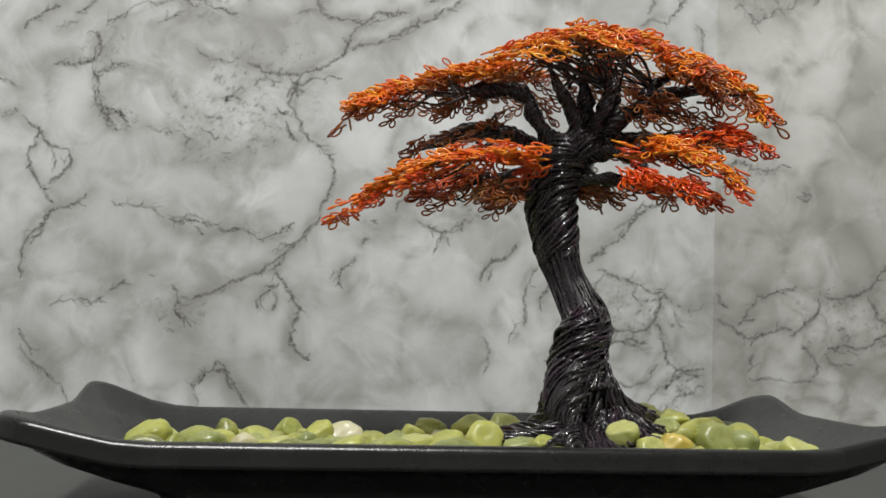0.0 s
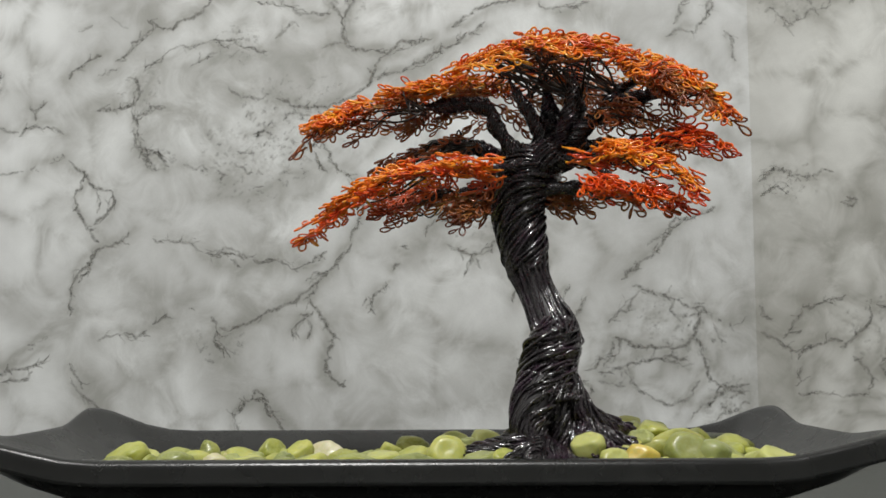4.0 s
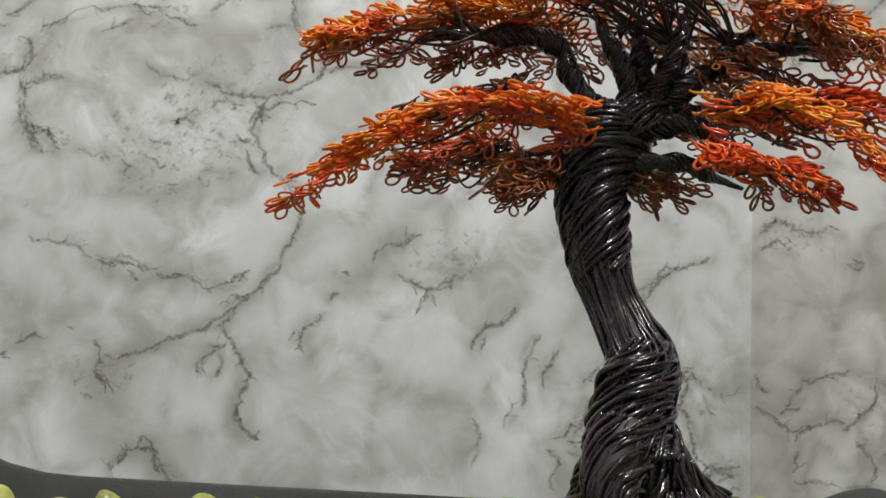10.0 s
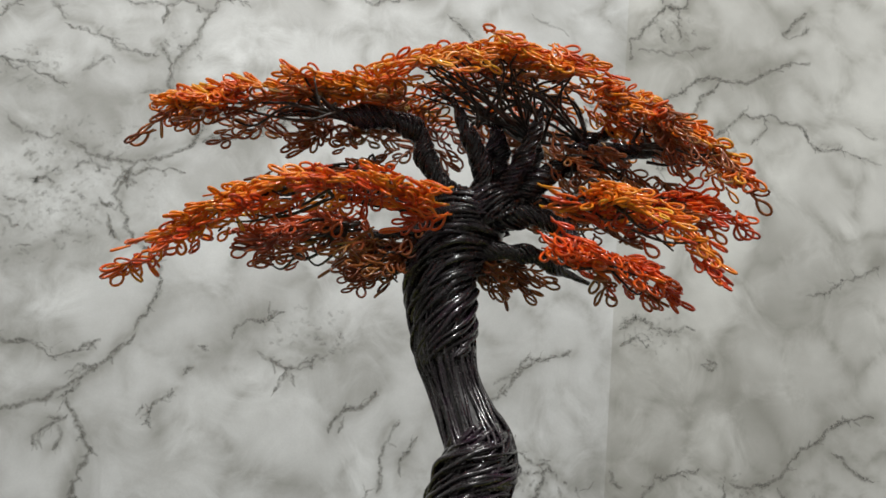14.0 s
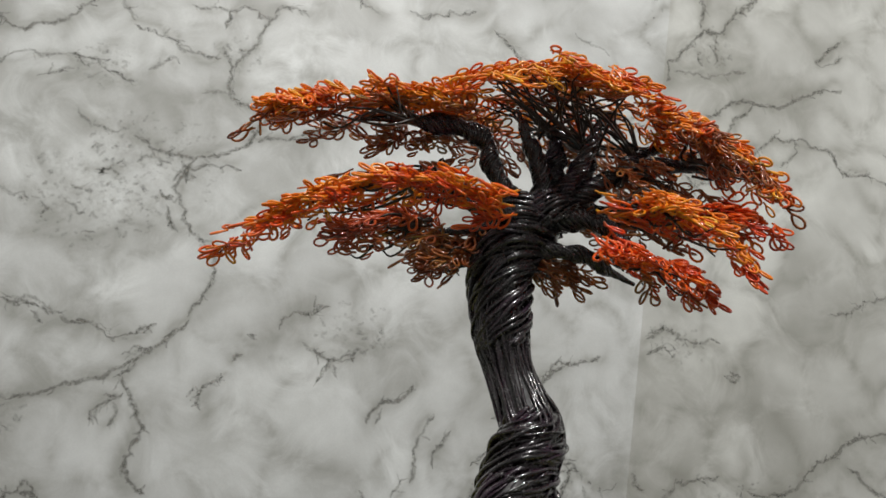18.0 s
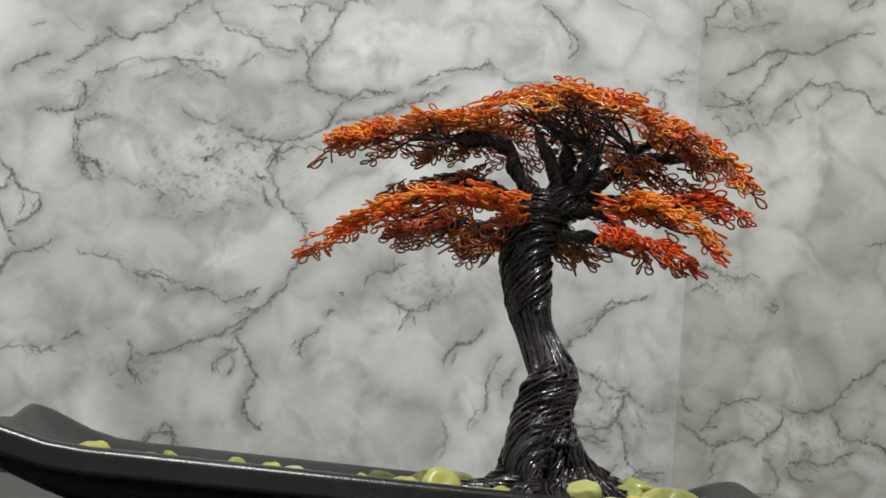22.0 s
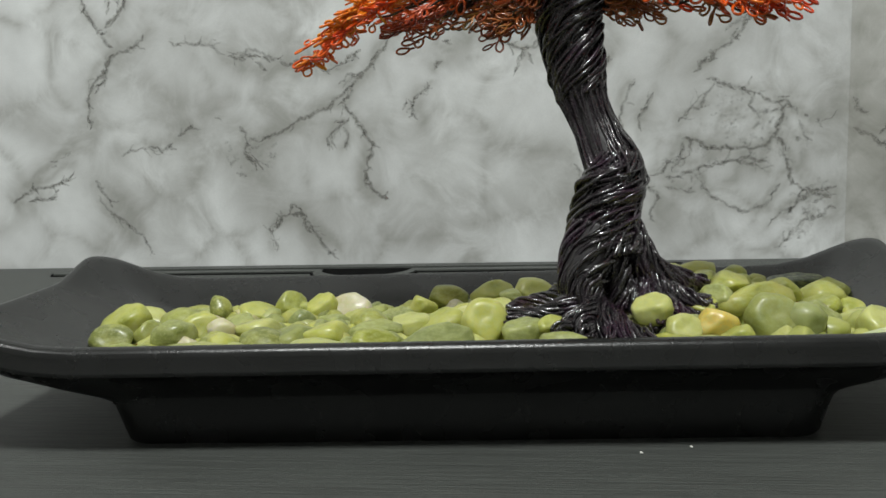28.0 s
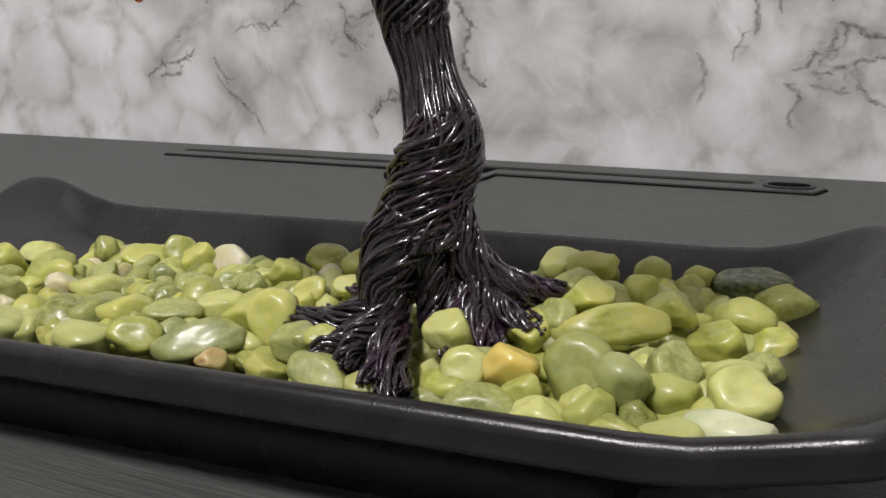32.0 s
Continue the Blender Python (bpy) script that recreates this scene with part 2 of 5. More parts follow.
PAINT = plain_material("room_wall_paint", (0.48, 0.48, 0.465), (0.55, 0.55, 0.535), 0.8)
BLACK = plain_material("black_plastic", (0.012, 0.012, 0.012), (0.020, 0.020, 0.020), 0.4, 90)
# near-black, hardly reflecting: paints the darkness of holes that aren't cut
RECESS_SHADE = plain_material("painted_recess_shade", (0.003, 0.003, 0.003), (0.005, 0.005, 0.005), 0.95, 90)
RECESS_SHADE.node_tree.nodes["Principled BSDF"].inputs["Specular IOR Level"].default_value = 0.05
DUST = plain_material("white_crumb", (0.6, 0.6, 0.55), (0.75, 0.75, 0.7), 0.7, 300)


# ---- mesh helpers ----
def mesh_from(name, verts, faces, mat, smooth=True):
    me = bpy.data.meshes.new(name)
    me.from_pydata([tuple(v) for v in verts], [], [tuple(f) for f in faces])
    me.materials.append(mat)
    if smooth:
        me.polygons.foreach_set("use_smooth", [True] * len(me.polygons))
    me.update()
    return me


def put(name, me, parent=None, label="", kind=""):
    ob = new(name, me)
    if parent is not None:
        ob.parent = parent
    return tagged(ob, label=label, kind=kind)


def thing(name, label, category, group="", at=(0, 0, 0)):
    ob = new(name)
    ob.location = at
    ob.empty_display_size = 0.01
    return tagged(ob, label=label, category=category, group=group)


def tube(points, radii, sides=6, verts=None, faces=None):
    """A closed tube along the points; appends to the lists and returns them."""
    verts, faces = ([], []) if verts is None else (verts, faces)
    p = np.array(points, float)
    r = np.broadcast_to(np.array(radii, float), len(p))
    tan = np.gradient(p, axis=0)
    tan /= np.linalg.norm(tan, axis=1, keepdims=True) + 1e-12
    ref = np.array((0.31, 0.17, 0.93)) if abs(tan[0] @ (0.31, 0.17, 0.93)) < 0.9 else np.array((1.0, 0, 0))
    u = np.cross(tan[0], ref)
    start = len(verts)
    ang = np.arange(sides) * 2 * math.pi / sides
    for i in range(len(p)):
        u = u - tan[i] * (u @ tan[i])
        u /= np.linalg.norm(u) + 1e-12
        w = np.cross(tan[i], u)
        verts.extend(p[i] + r[i] * (math.cos(a) * u + math.sin(a) * w) for a in ang)
    for i in range(len(p) - 1):
        for k in range(sides):
            a, b = start + i * sides + k, start + i * sides + (k + 1) % sides
            faces.append((a, b, b + sides, a + sides))
    faces.append(tuple(start + k for k in reversed(range(sides))))
    faces.append(tuple(start + (len(p) - 1) * sides + k for k in range(sides)))
    return verts, faces


def spline(points, n):
    """n points on a smooth curve through the given ones (any number of columns)."""
    p = np.array(points, float)
    p = np.vstack([2 * p[0] - p[1], p, 2 * p[-1] - p[-2]])
    out = []
    for s in np.linspace(0, len(p) - 3 - 1e-9, n):
        i, f = int(s), s - int(s)
        a, b, c, d = p[i : i + 4]
        out.append(0.5 * (2 * b + (c - a) * f + (2 * a - 5 * b + 4 * c - d) * f**2 + (3 * b - a - 3 * c + d) * f**3))
    return np.array(out)


def rounded_box(name, x0, x1, y0, y1, z0, z1, mat, bevel=0.002, segments=2):
    bm = bmesh.new()
    bmesh.ops.create_cube(bm, size=1)
    for v in bm.verts:
        v.co = ((x0, x1)[v.co.x > 0], (y0, y1)[v.co.y > 0], (z0, z1)[v.co.z > 0])
    if bevel:
        bmesh.ops.bevel(bm, geom=bm.edges, offset=bevel, segments=segments, affect="EDGES", profile=0.5)
    me = bpy.data.meshes.new(name)
    bm.to_mesh(me)
    bm.free()
    me.materials.append(mat)
    return me


# ---- the wall with its printed paper ----
WALL_Y = 0.15
SEGMENTS, VEILS = [], []


def vein(strength, *numbers):
    """One printed vein, through points given as x, z in centimetres."""
    p = np.array(numbers, float).reshape(-1, 2) / 100
    SEGMENTS.extend((*a, *b, strength) for a, b in zip(p[:-1], p[1:]))


def veil(width, *numbers):
    """A soft grey band of the print, so many centimetres wide."""
    p = np.array(numbers, float).reshape(-1, 2) / 100
    VEILS.extend((*a, *b, width / 100) for a, b in zip(p[:-1], p[1:]))


vein(1, -33.6, 31.2, -33.4, 31.9, -32.2, 32.6, -30.8, 33.2)
vein(0.8, -29.6, 32.7, -28.4, 33.5, -27.4, 34.6, -26.3, 35.8)
vein(0.5, -31.1, 31.5, -29.4, 32.1)
vein(1, -26.9, 36.4, -25.8, 35.7, -25.1, 35.5)
vein(1, -25.1, 35.5, -23.7, 36.3, -22.6, 36.7, -21.6, 37.5, -21.4, 38.3, -20.6, 39.2, -20.0, 39.6, -19.3, 40.7, -18.5, 41.3, -17.6, 41.7, -16.0, 42.0, -14.9, 42.3, -14.2, 42.2, -13.3, 42.6)
vein(0.8, -13.3, 42.6, -12.5, 43.3, -11.2, 44.3, -10.2, 45.2, -9.1, 46.3, -8.0, 46.9, -7.3, 47.3, -6.6, 48.6, -5.2, 49.5, -4.1, 50.2)
vein(0.8, -11.9, 46.9, -11.4, 47.8, -10.7, 48.5)
vein(0.7, -13.8, 40.4, -12.4, 40.4, -11.0, 40.6, -10.0, 41.4)
vein(1, -11.0, 40.6, -10.8, 39.9, -11.0, 39.0)
vein(0.8, -10.0, 41.4, -8.7, 40.7, -7.7, 40.8, -7.6, 41.4, -6.5, 42.0, -5.3, 42.1)
vein(1, -7.7, 40.8, -8.2, 39.6, -8.5, 38.3, -9.0, 37.4, -9.6, 36.6, -9.9, 36.0, -9.6, 33.8, -9.0, 33.3, -8.1, 33.3, -6.9, 33.2, -5.1, 33.9, -3.2, 34.0, -2.1, 34.3)
vein(0.8, -9.9, 36.0, -10.4, 36.9, -10.9, 37.6)
vein(0.8, -17.5, 37.8, -16.4, 37.7, -15.3, 37.3, -14.1, 37.1, -12.6, 36.6, -10.8, 36.6)
vein(0.6, -18.6, 39.7, -18.0, 38.8, -17.4, 38.1)
vein(0.8, -21.0, 34.4, -19.6, 34.4, -18.6, 33.8, -17.4, 33.6, -16.4, 33.3)
vein(0.6, -21.4, 34.4, -20.4, 34.0, -19.7, 33.6)
vein(0.7, -27.1, 31.7, -26.0, 32.5, -25.2, 33.2)
vein(0.5, -25.2, 33.2, -23.1, 33.7, -21.4, 34.3)
vein(0.6, -23.0, 32.1, -21.6, 32.9, -20.7, 33.3)
vein(1, -31.1, 28.4, -30.1, 28.5, -29.0, 28.6, -27.8, 29.0, -27.4, 29.7, -27.5, 30.6, -27.8, 31.4)
vein(0.8, -28.0, 28.9, -27.8, 27.7, -27.4, 27.1)
vein(0.6, -27.6, 27.5, -26.4, 28.6, -25.1, 28.7)
vein(0.9, -27.4, 26.8, -27.4, 25.9, -26.9, 25.0, -26.1, 24.7, -25.3, 24.2, -24.8, 23.8)
vein(0.5, -19.7, 30.4, -19.3, 29.8, -18.5, 29.2, -17.1, 29.2, -16.3, 29.7)
vein(1, -15.6, 29.2, -14.3, 28.6, -12.9, 28.4, -11.5, 28.4, -10.2, 28.7, -9.4, 28.9, -8.6, 29.6, -7.5, 30.3, -7.2, 31.3, -6.9, 32.1, -6.5, 32.6)
vein(0.5, -6.5, 32.6, -5.0, 33.3, -3.7, 33.7, -2.8, 34.0)
vein(0.9, -6.9, 30.6, -5.6, 31.2, -4.3, 31.6, -2.9, 32.1, -1.9, 32.9, -1.3, 33.4, 0.1, 33.7, 1.6, 34.8, 2.3, 35.5)
vein(0.6, -2.5, 32.2, -2.1, 32.7, -2.0, 33.5)
vein(0.8, -11.9, 28.0, -10.9, 27.5, -9.7, 28.2, -8.6, 28.4, -7.6, 28.2)
vein(0.7, -12.1, 26.4, -11.6, 27.3, -10.6, 27.0)
vein(0.6, -14.9, 27.2, -13.7, 27.9, -12.5, 27.6)
vein(0.5, -17.4, 26.1, -16.6, 26.4, -16.0, 27.0)
vein(0.9, -0.6, 35.1, 0.3, 35.7, 1.3, 36.5, 2.1, 36.8, 3.5, 37.2, 4.9, 37.6, 5.6, 38.0, 5.9, 37.3)
vein(0.5, -3.4, 45.7, -2.6, 45.1, -1.4, 44.2, 0.4, 43.3)
vein(0.6, -15.7, 34.4, -14.7, 35.3, -14.4, 35.9, -13.6, 35.4)
vein(0.6, -11.6, 33.5, -10.7, 33.8, -9.8, 33.9)
vein(0.6, -33.0, 35.5, -31.7, 36.0)
vein(0.4, -30.1, 36.8, -29.3, 36.0, -28.5, 35.7)
vein(0.5, -18.1, 27.6, -17.3, 28.0)
vein(0.9, -11.0, 28.2, -11.7, 26.8, -11.9, 25.9, -11.3, 24.8, -10.9, 23.7, -9.6, 22.8, -8.5, 21.8, -7.9, 20.5, -8.2, 19.1, -8.8, 17.8, -9.1, 16.9)
vein(0.8, 11.0, 48.9, 12.5, 49.2, 14.3, 49.6, 15.5, 50.2, 16.5, 51.3, 17.9, 52.4, 19.1, 53.8, 20.4, 55.3)
vein(0.7, 12.5, 49.2, 13.1, 48.3, 13.8, 49.0)
vein(0.7, 2.5, 44.2, 3.5, 43.9, 4.3, 44.2, 5.0, 44.5, 6.7, 44.9, 7.8, 45.6)
vein(0.9, 9.5, 44.3, 10.3, 43.7, 11.1, 43.0, 12.0, 42.4, 12.7, 41.7, 13.1, 41.0, 13.0, 40.2, 12.3, 39.4)
vein(0.6, 11.1, 43.0, 12.3, 41.4, 12.4, 40.4)
vein(0.5, 5.6, 38.0, 5.3, 38.4)
vein(0.7, 6.9, 37.2, 7.4, 36.5, 8.9, 36.7, 11.1, 37.1)
vein(0.4, 16.2, 45.8, 17.0, 45.2, 18.1, 45.0, 19.4, 44.4)
vein(0.8, 21.1, 39.1, 22.1, 39.7, 23.6, 40.0)
vein(0.8, 22.9, 39.0, 21.6, 38.8, 21.1, 39.1)
vein(0.5, 23.7, 39.1, 22.4, 38.6)
vein(0.6, 18.0, 34.9, 18.6, 35.8, 19.3, 37.0, 20.5, 37.7, 21.2, 37.6, 20.8, 36.2, 20.7, 35.2)
vein(0.9, 22.3, 47.4, 22.7, 48.6, 23.4, 49.6, 24.1, 50.9)
vein(0.9, 24.9, 51.9, 25.9, 52.2, 27.0, 52.1, 27.3, 50.4, 27.2, 49.0)
vein(0.9, 22.3, 47.4, 23.1, 46.5, 24.0, 45.3)
vein(0.5, 22.8, 50.6, 23.3, 51.9)
vein(0.8, 24.8, 52.2, 24.9, 53.6, 25.2, 55.4, 25.6, 56.7)
vein(0.8, 27.2, 57.0, 27.8, 56.6, 31.0, 57.4, 32.1, 56.9, 32.7, 55.6, 32.3, 53.7, 31.3, 52.4)
vein(0.8, 33.6, 55.8, 32.5, 54.1, 31.8, 53.1, 31.3, 51.8)
vein(1, 27.4, 49.0, 28.5, 49.0, 29.3, 49.4, 29.7, 50.4, 30.2, 51.2, 31.3, 52.1)
vein(0.7, 28.5, 49.0, 28.6, 47.6, 28.9, 46.3)
vein(0.9, 27.4, 49.0, 26.7, 47.8, 26.0, 46.8, 25.3, 45.6, 24.6, 44.1, 24.5, 43.4)
vein(0.5, 25.1, 44.4, 26.4, 44.7, 27.9, 44.5, 30.0, 45.4, 31.6, 46.0)
vein(0.6, 27.3, 46.8, 27.6, 45.5)
vein(1, 26.7, 40.1, 28.1, 41.0, 29.6, 42.1, 31.2, 43.2, 32.7, 43.2, 34.3, 43.4, 35.9, 44.2, 37.4, 45.2, 39.0, 46.1, 40.5, 46.5)
vein(0.8, 32.2, 43.0, 31.5, 41.9, 30.7, 41.0, 30.3, 40.2, 29.3, 38.9, 28.6, 37.9)
vein(0.9, 38.4, 48.2, 37.9, 48.6, 38.9, 49.7, 39.7, 50.4, 40.4, 51.2)
vein(0.6, 38.4, 48.2, 39.5, 48.7, 40.5, 49.7)
vein(0.8, 33.9, 40.0, 34.4, 40.6, 35.5, 40.5, 36.2, 40.7, 36.5, 39.7, 35.8, 38.7, 35.0, 38.0)
vein(0.7, 36.2, 40.7, 38.1, 40.5, 39.7, 40.3, 40.2, 39.3)
vein(0.7, 33.9, 40.0, 32.9, 39.0, 31.9, 38.0, 31.2, 37.4, 30.7, 36.3)
vein(0.5, 32.9, 39.0, 33.2, 38.0, 33.8, 37.3, 32.5, 36.3)
vein(0.7, 24.9, 36.9, 26.3, 37.0, 27.8, 37.5, 29.1, 38.0)
vein(0.6, 26.0, 38.5, 27.3, 38.0, 28.4, 37.4, 29.4, 36.3)
vein(0.6, 27.0, 34.5, 28.5, 35.1, 30.0, 35.9, 31.0, 36.3)
vein(0.6, 25.9, 36.1, 27.0, 35.3, 27.2, 34.6)
veil(1.5, 31.6, 46.0, 33.7, 44.8, 35.9, 43.8)
veil(1.6, 24.8, 45.2, 27.9, 44.7, 31.6, 45.7)
veil(2.2, -25.4, 39.8, -21.3, 40.1, -17.9, 41.9, -14.4, 43.2)
veil(2, 3.4, 48.5, 5.7, 46.8, 7.8, 45.6)
veil(1.2, 6.3, 41.5, 8.9, 40.5, 11.1, 39.3)
veil(1, -10.5, 42.9, -8.3, 41.7)
veil(1.2, -30.6, 38.7, -28.1, 37.7, -26.6, 37.0)
veil(1, -28.9, 43.2, -27.1, 39.5)
veil(1.2, 35.6, 50.7, 36.5, 50.3)
veil(2, 39.3, 57.9, 38.8, 56.0)
veil(0.5, -6.9, 33.2, -2.3, 34.1)
veil(1.2, -4.4, 29.4, -1.0, 31.9)
veil(1.2, 26.3, 38.0, 29.4, 37.0)
veil(0.9, 30.9, 36.8, 32.9, 38.7)
veil(1.6, -19.2, 32.5, -15.0, 32.3, -11.4, 32.5)
veil(1.4, -24.6, 30.5, -21.1, 30.6)
veil(1.5, -3.1, 45.5, -0.7, 42.8, -3.7, 42.7)
vein(0.7, -40.8, 29.4, -40.3, 30.4, -39.9, 31.1, -39.8, 32.1)
vein(0.6, -40.0, 29.9, -39.6, 30.6)
vein(0.7, -37.0, 28.9, -36.5, 28.3, -36.0, 28.8, -35.5, 29.3)
vein(0.8, -36.5, 28.3, -36.5, 27.6)
vein(0.5, -40.9, 27.2, -38.9, 26.7, -37.9, 26.6)
vein(0.7, -37.9, 26.2, -37.4, 26.9, -36.2, 27.1, -34.9, 27.0, -33.9, 26.4)
vein(0.9, -37.0, 23.1, -36.3, 23.4, -35.3, 23.8, -34.3, 24.4, -33.6, 24.4)
vein(0.5, -40.7, 22.6, -39.2, 23.0, -37.3, 23.2)
vein(0.9, -33.4, 24.1, -32.8, 23.5, -32.1, 23.1, -31.6, 22.4, -31.1, 21.7, -30.1, 21.4, -29.5, 21.4, -29.2, 20.5, -29.6, 19.9, -30.2, 19.1, -31.0, 18.5)
vein(0.9, -31.6, 22.9, -32.3, 22.2, -32.7, 21.2, -32.7, 20.5, -32.3, 19.5, -31.7, 18.6, -31.2, 17.8, -30.4, 17.0)
vein(0.6, -30.8, 21.6, -30.5, 20.4, -30.7, 19.5)
vein(0.6, -30.1, 20.7, -29.7, 20.2)
vein(0.8, -31.1, 15.5, -30.6, 16.3, -29.9, 16.7, -28.7, 17.1, -28.0, 17.5, -27.9, 17.9)
vein(1, -30.4, 16.6, -31.1, 15.7, -31.8, 14.8, -32.5, 13.8, -32.7, 13.4)
vein(0.8, -31.1, 15.5, -31.3, 14.5, -32.2, 13.6)
vein(0.9, -32.7, 13.4, -32.8, 12.0, -32.8, 10.8)
vein(0.9, -33.1, 10.3, -33.5, 9.9, -34.5, 9.2, -35.4, 8.7, -36.3, 7.8, -37.2, 7.0)
vein(1, -39.8, 5.2, -38.9, 5.7, -38.2, 6.0, -37.5, 6.4, -36.3, 6.5, -35.3, 6.9, -34.4, 7.6)
vein(0.7, -38.6, 5.3, -37.4, 5.5, -36.2, 5.7, -35.8, 6.2)
vein(0.8, -32.7, 6.8, -32.4, 6.3, -31.8, 5.5, -31.4, 4.7)
vein(0.9, -27.5, 25.4, -27.0, 24.7, -26.6, 24.4, -26.0, 23.6)
vein(0.8, -26.6, 24.4, -25.6, 24.7, -25.1, 23.9, -24.6, 23.4)
vein(0.6, -27.0, 24.2, -25.5, 23.2)
vein(0.6, -23.4, 23.6, -22.4, 23.2, -21.7, 23.5, -21.2, 23.1)
vein(0.8, -27.9, 28.1, -27.6, 27.4, -27.4, 26.9)
vein(0.6, -27.6, 27.6, -26.2, 28.3, -25.0, 28.6)
vein(0.7, -27.8, 26.9, -27.5, 25.4)
vein(0.6, -20.5, 23.1, -19.8, 22.6, -20.3, 22.2)
vein(0.6, -19.1, 23.6, -18.4, 23.3, -17.4, 22.8)
vein(0.7, -17.5, 26.1, -16.5, 26.4, -15.8, 26.1)
vein(0.6, -18.9, 24.7, -17.9, 24.5)
vein(0.6, -16.4, 21.6, -17.4, 21.4)
vein(0.8, -12.9, 25.6, -12.5, 25.1, -11.8, 25.2)
vein(0.9, -12.2, 24.6, -11.8, 23.6, -11.0, 22.7)
vein(0.6, -25.9, 17.3, -24.4, 17.1, -23.5, 17.0, -22.5, 16.8, -21.5, 16.1)
vein(1, -21.3, 16.0, -20.6, 15.8, -19.7, 16.0, -18.5, 15.8, -18.0, 15.4)
vein(0.7, -19.2, 15.5, -18.2, 14.8)
vein(0.9, -17.3, 15.5, -15.9, 15.5, -14.9, 15.3, -14.0, 14.6)
vein(0.8, -14.0, 14.6, -12.8, 15.0, -12.2, 15.2, -11.5, 15.7, -11.0, 16.1)
vein(1, -8.9, 16.8, -9.6, 15.9, -10.2, 15.0, -10.8, 14.5, -11.7, 13.6, -12.4, 13.1, -12.8, 12.7, -13.5, 12.0, -14.2, 11.7, -15.1, 11.3, -16.1, 11.0, -17.0, 10.4, -18.1, 10.0, -19.1, 9.5)
vein(0.7, -11.0, 14.5, -12.1, 14.3, -12.8, 13.6)
vein(0.8, -11.7, 13.6, -12.1, 12.7, -12.8, 12.2)
vein(1, -12.4, 12.2, -12.1, 11.5, -11.7, 11.1, -11.2, 10.4, -10.7, 9.5, -10.5, 8.6, -10.9, 7.7, -11.1, 6.3, -10.5, 5.6, -10.0, 5.2, -9.3, 4.9)
vein(0.8, -12.1, 11.1, -12.8, 10.6, -13.5, 10.0, -13.9, 9.0)
vein(0.8, -12.6, 10.4, -12.3, 9.5, -12.6, 8.8)
vein(0.5, -13.5, 10.0, -13.2, 8.8)
vein(0.8, -7.7, 11.3, -7.3, 11.7, -7.1, 12.4, -6.4, 12.9, -5.9, 13.3)
vein(0.9, -7.2, 11.9, -6.9, 10.8)
vein(0.8, -5.5, 14.4, -5.1, 14.9, -4.9, 15.0)
vein(0.5, -7.7, 12.4, -8.0, 11.5)
vein(0.8, -20.7, 10.7, -20.2, 9.6, -20.4, 8.6, -19.7, 7.9, -19.5, 7.3)
vein(0.5, -19.1, 9.5, -20.0, 9.8)
vein(0.7, -20.4, 8.6, -19.3, 7.7, -19.0, 7.3)
vein(0.9, -28.0, 9.4, -27.0, 8.9, -26.6, 9.2, -26.1, 9.6)
vein(0.9, -25.7, 10.1, -25.0, 10.5, -24.4, 11.0)
vein(0.7, -22.6, 11.4, -22.1, 11.2)
vein(0.5, -30.4, 8.7, -28.9, 9.2, -28.0, 9.4)
vein(0.8, -18.2, 2.7, -17.8, 3.4, -17.1, 3.9, -16.2, 3.9, -15.9, 3.2, -15.5, 2.4)
vein(0.7, -17.1, 3.9, -16.9, 4.6, -16.2, 4.3, -15.7, 3.6)
vein(1, 15.4, 12.9, 16.2, 12.6, 17.1, 12.4, 17.9, 11.9, 19.0, 11.7, 19.6, 11.0, 20.5, 10.6, 21.3, 9.9, 22.0, 9.7, 22.6, 9.9, 23.1, 10.5, 23.6, 11.4)
vein(0.7, 17.0, 11.0, 17.5, 10.6, 18.5, 10.6, 19.2, 10.8)
vein(0.6, 17.0, 11.0, 17.5, 11.9)
vein(0.9, 19.6, 11.0, 19.4, 10.1, 19.1, 9.2, 18.5, 8.4, 17.4, 7.9, 16.1, 8.0, 15.0, 8.0, 13.7, 8.5, 12.6, 8.9)
vein(0.8, 12.6, 8.9, 13.0, 8.0, 12.8, 7.5)
vein(0.7, 11.7, 6.4, 12.3, 7.3, 12.8, 7.5)
vein(0.9, 19.1, 8.8, 19.5, 7.9, 19.7, 7.0, 19.9, 6.0, 20.3, 5.3, 20.9, 4.9, 22.0, 4.9, 23.2, 5.1)
vein(0.7, 14.7, 6.9, 15.8, 7.2, 17.3, 7.3, 18.4, 7.0)
vein(0.6, 11.2, 6.0, 13.0, 6.4, 14.7, 6.9)
vein(0.5, 11.2, 5.3, 12.1, 5.1, 13.4, 4.9)
vein(0.6, 20.5, 9.9, 20.9, 8.8, 21.5, 8.4)
vein(0.7, 20.9, 4.9, 20.5, 4.0, 19.8, 3.1)
vein(0.5, 21.5, 4.0, 22.8, 4.2)
veil(1.2, -38.7, 12.5, -36.2, 11.1, -33.3, 10.3)
veil(1.5, -21.4, 9.6, -19.0, 7.7, -18.5, 5.9)
veil(1.4, -17.7, 13.7, -16.3, 12.3, -15.4, 11.8)
veil(1, -23.3, 11.4, -21.0, 10.5)
veil(1.5, -20.3, 22.2, -16.4, 21.1, -13.6, 22.0)
veil(0.8, -25.1, 5.9, -24.5, 3.2)
veil(1.2, -31.3, 7.8, -30.2, 4.1)
veil(1, -18.7, 15.1, -17.3, 13.7)
veil(1.5, -4.3, 5.8, -0.7, 4.9, 1.9, 5.8)
veil(1, -7.1, 4.1, -2.5, 3.6)
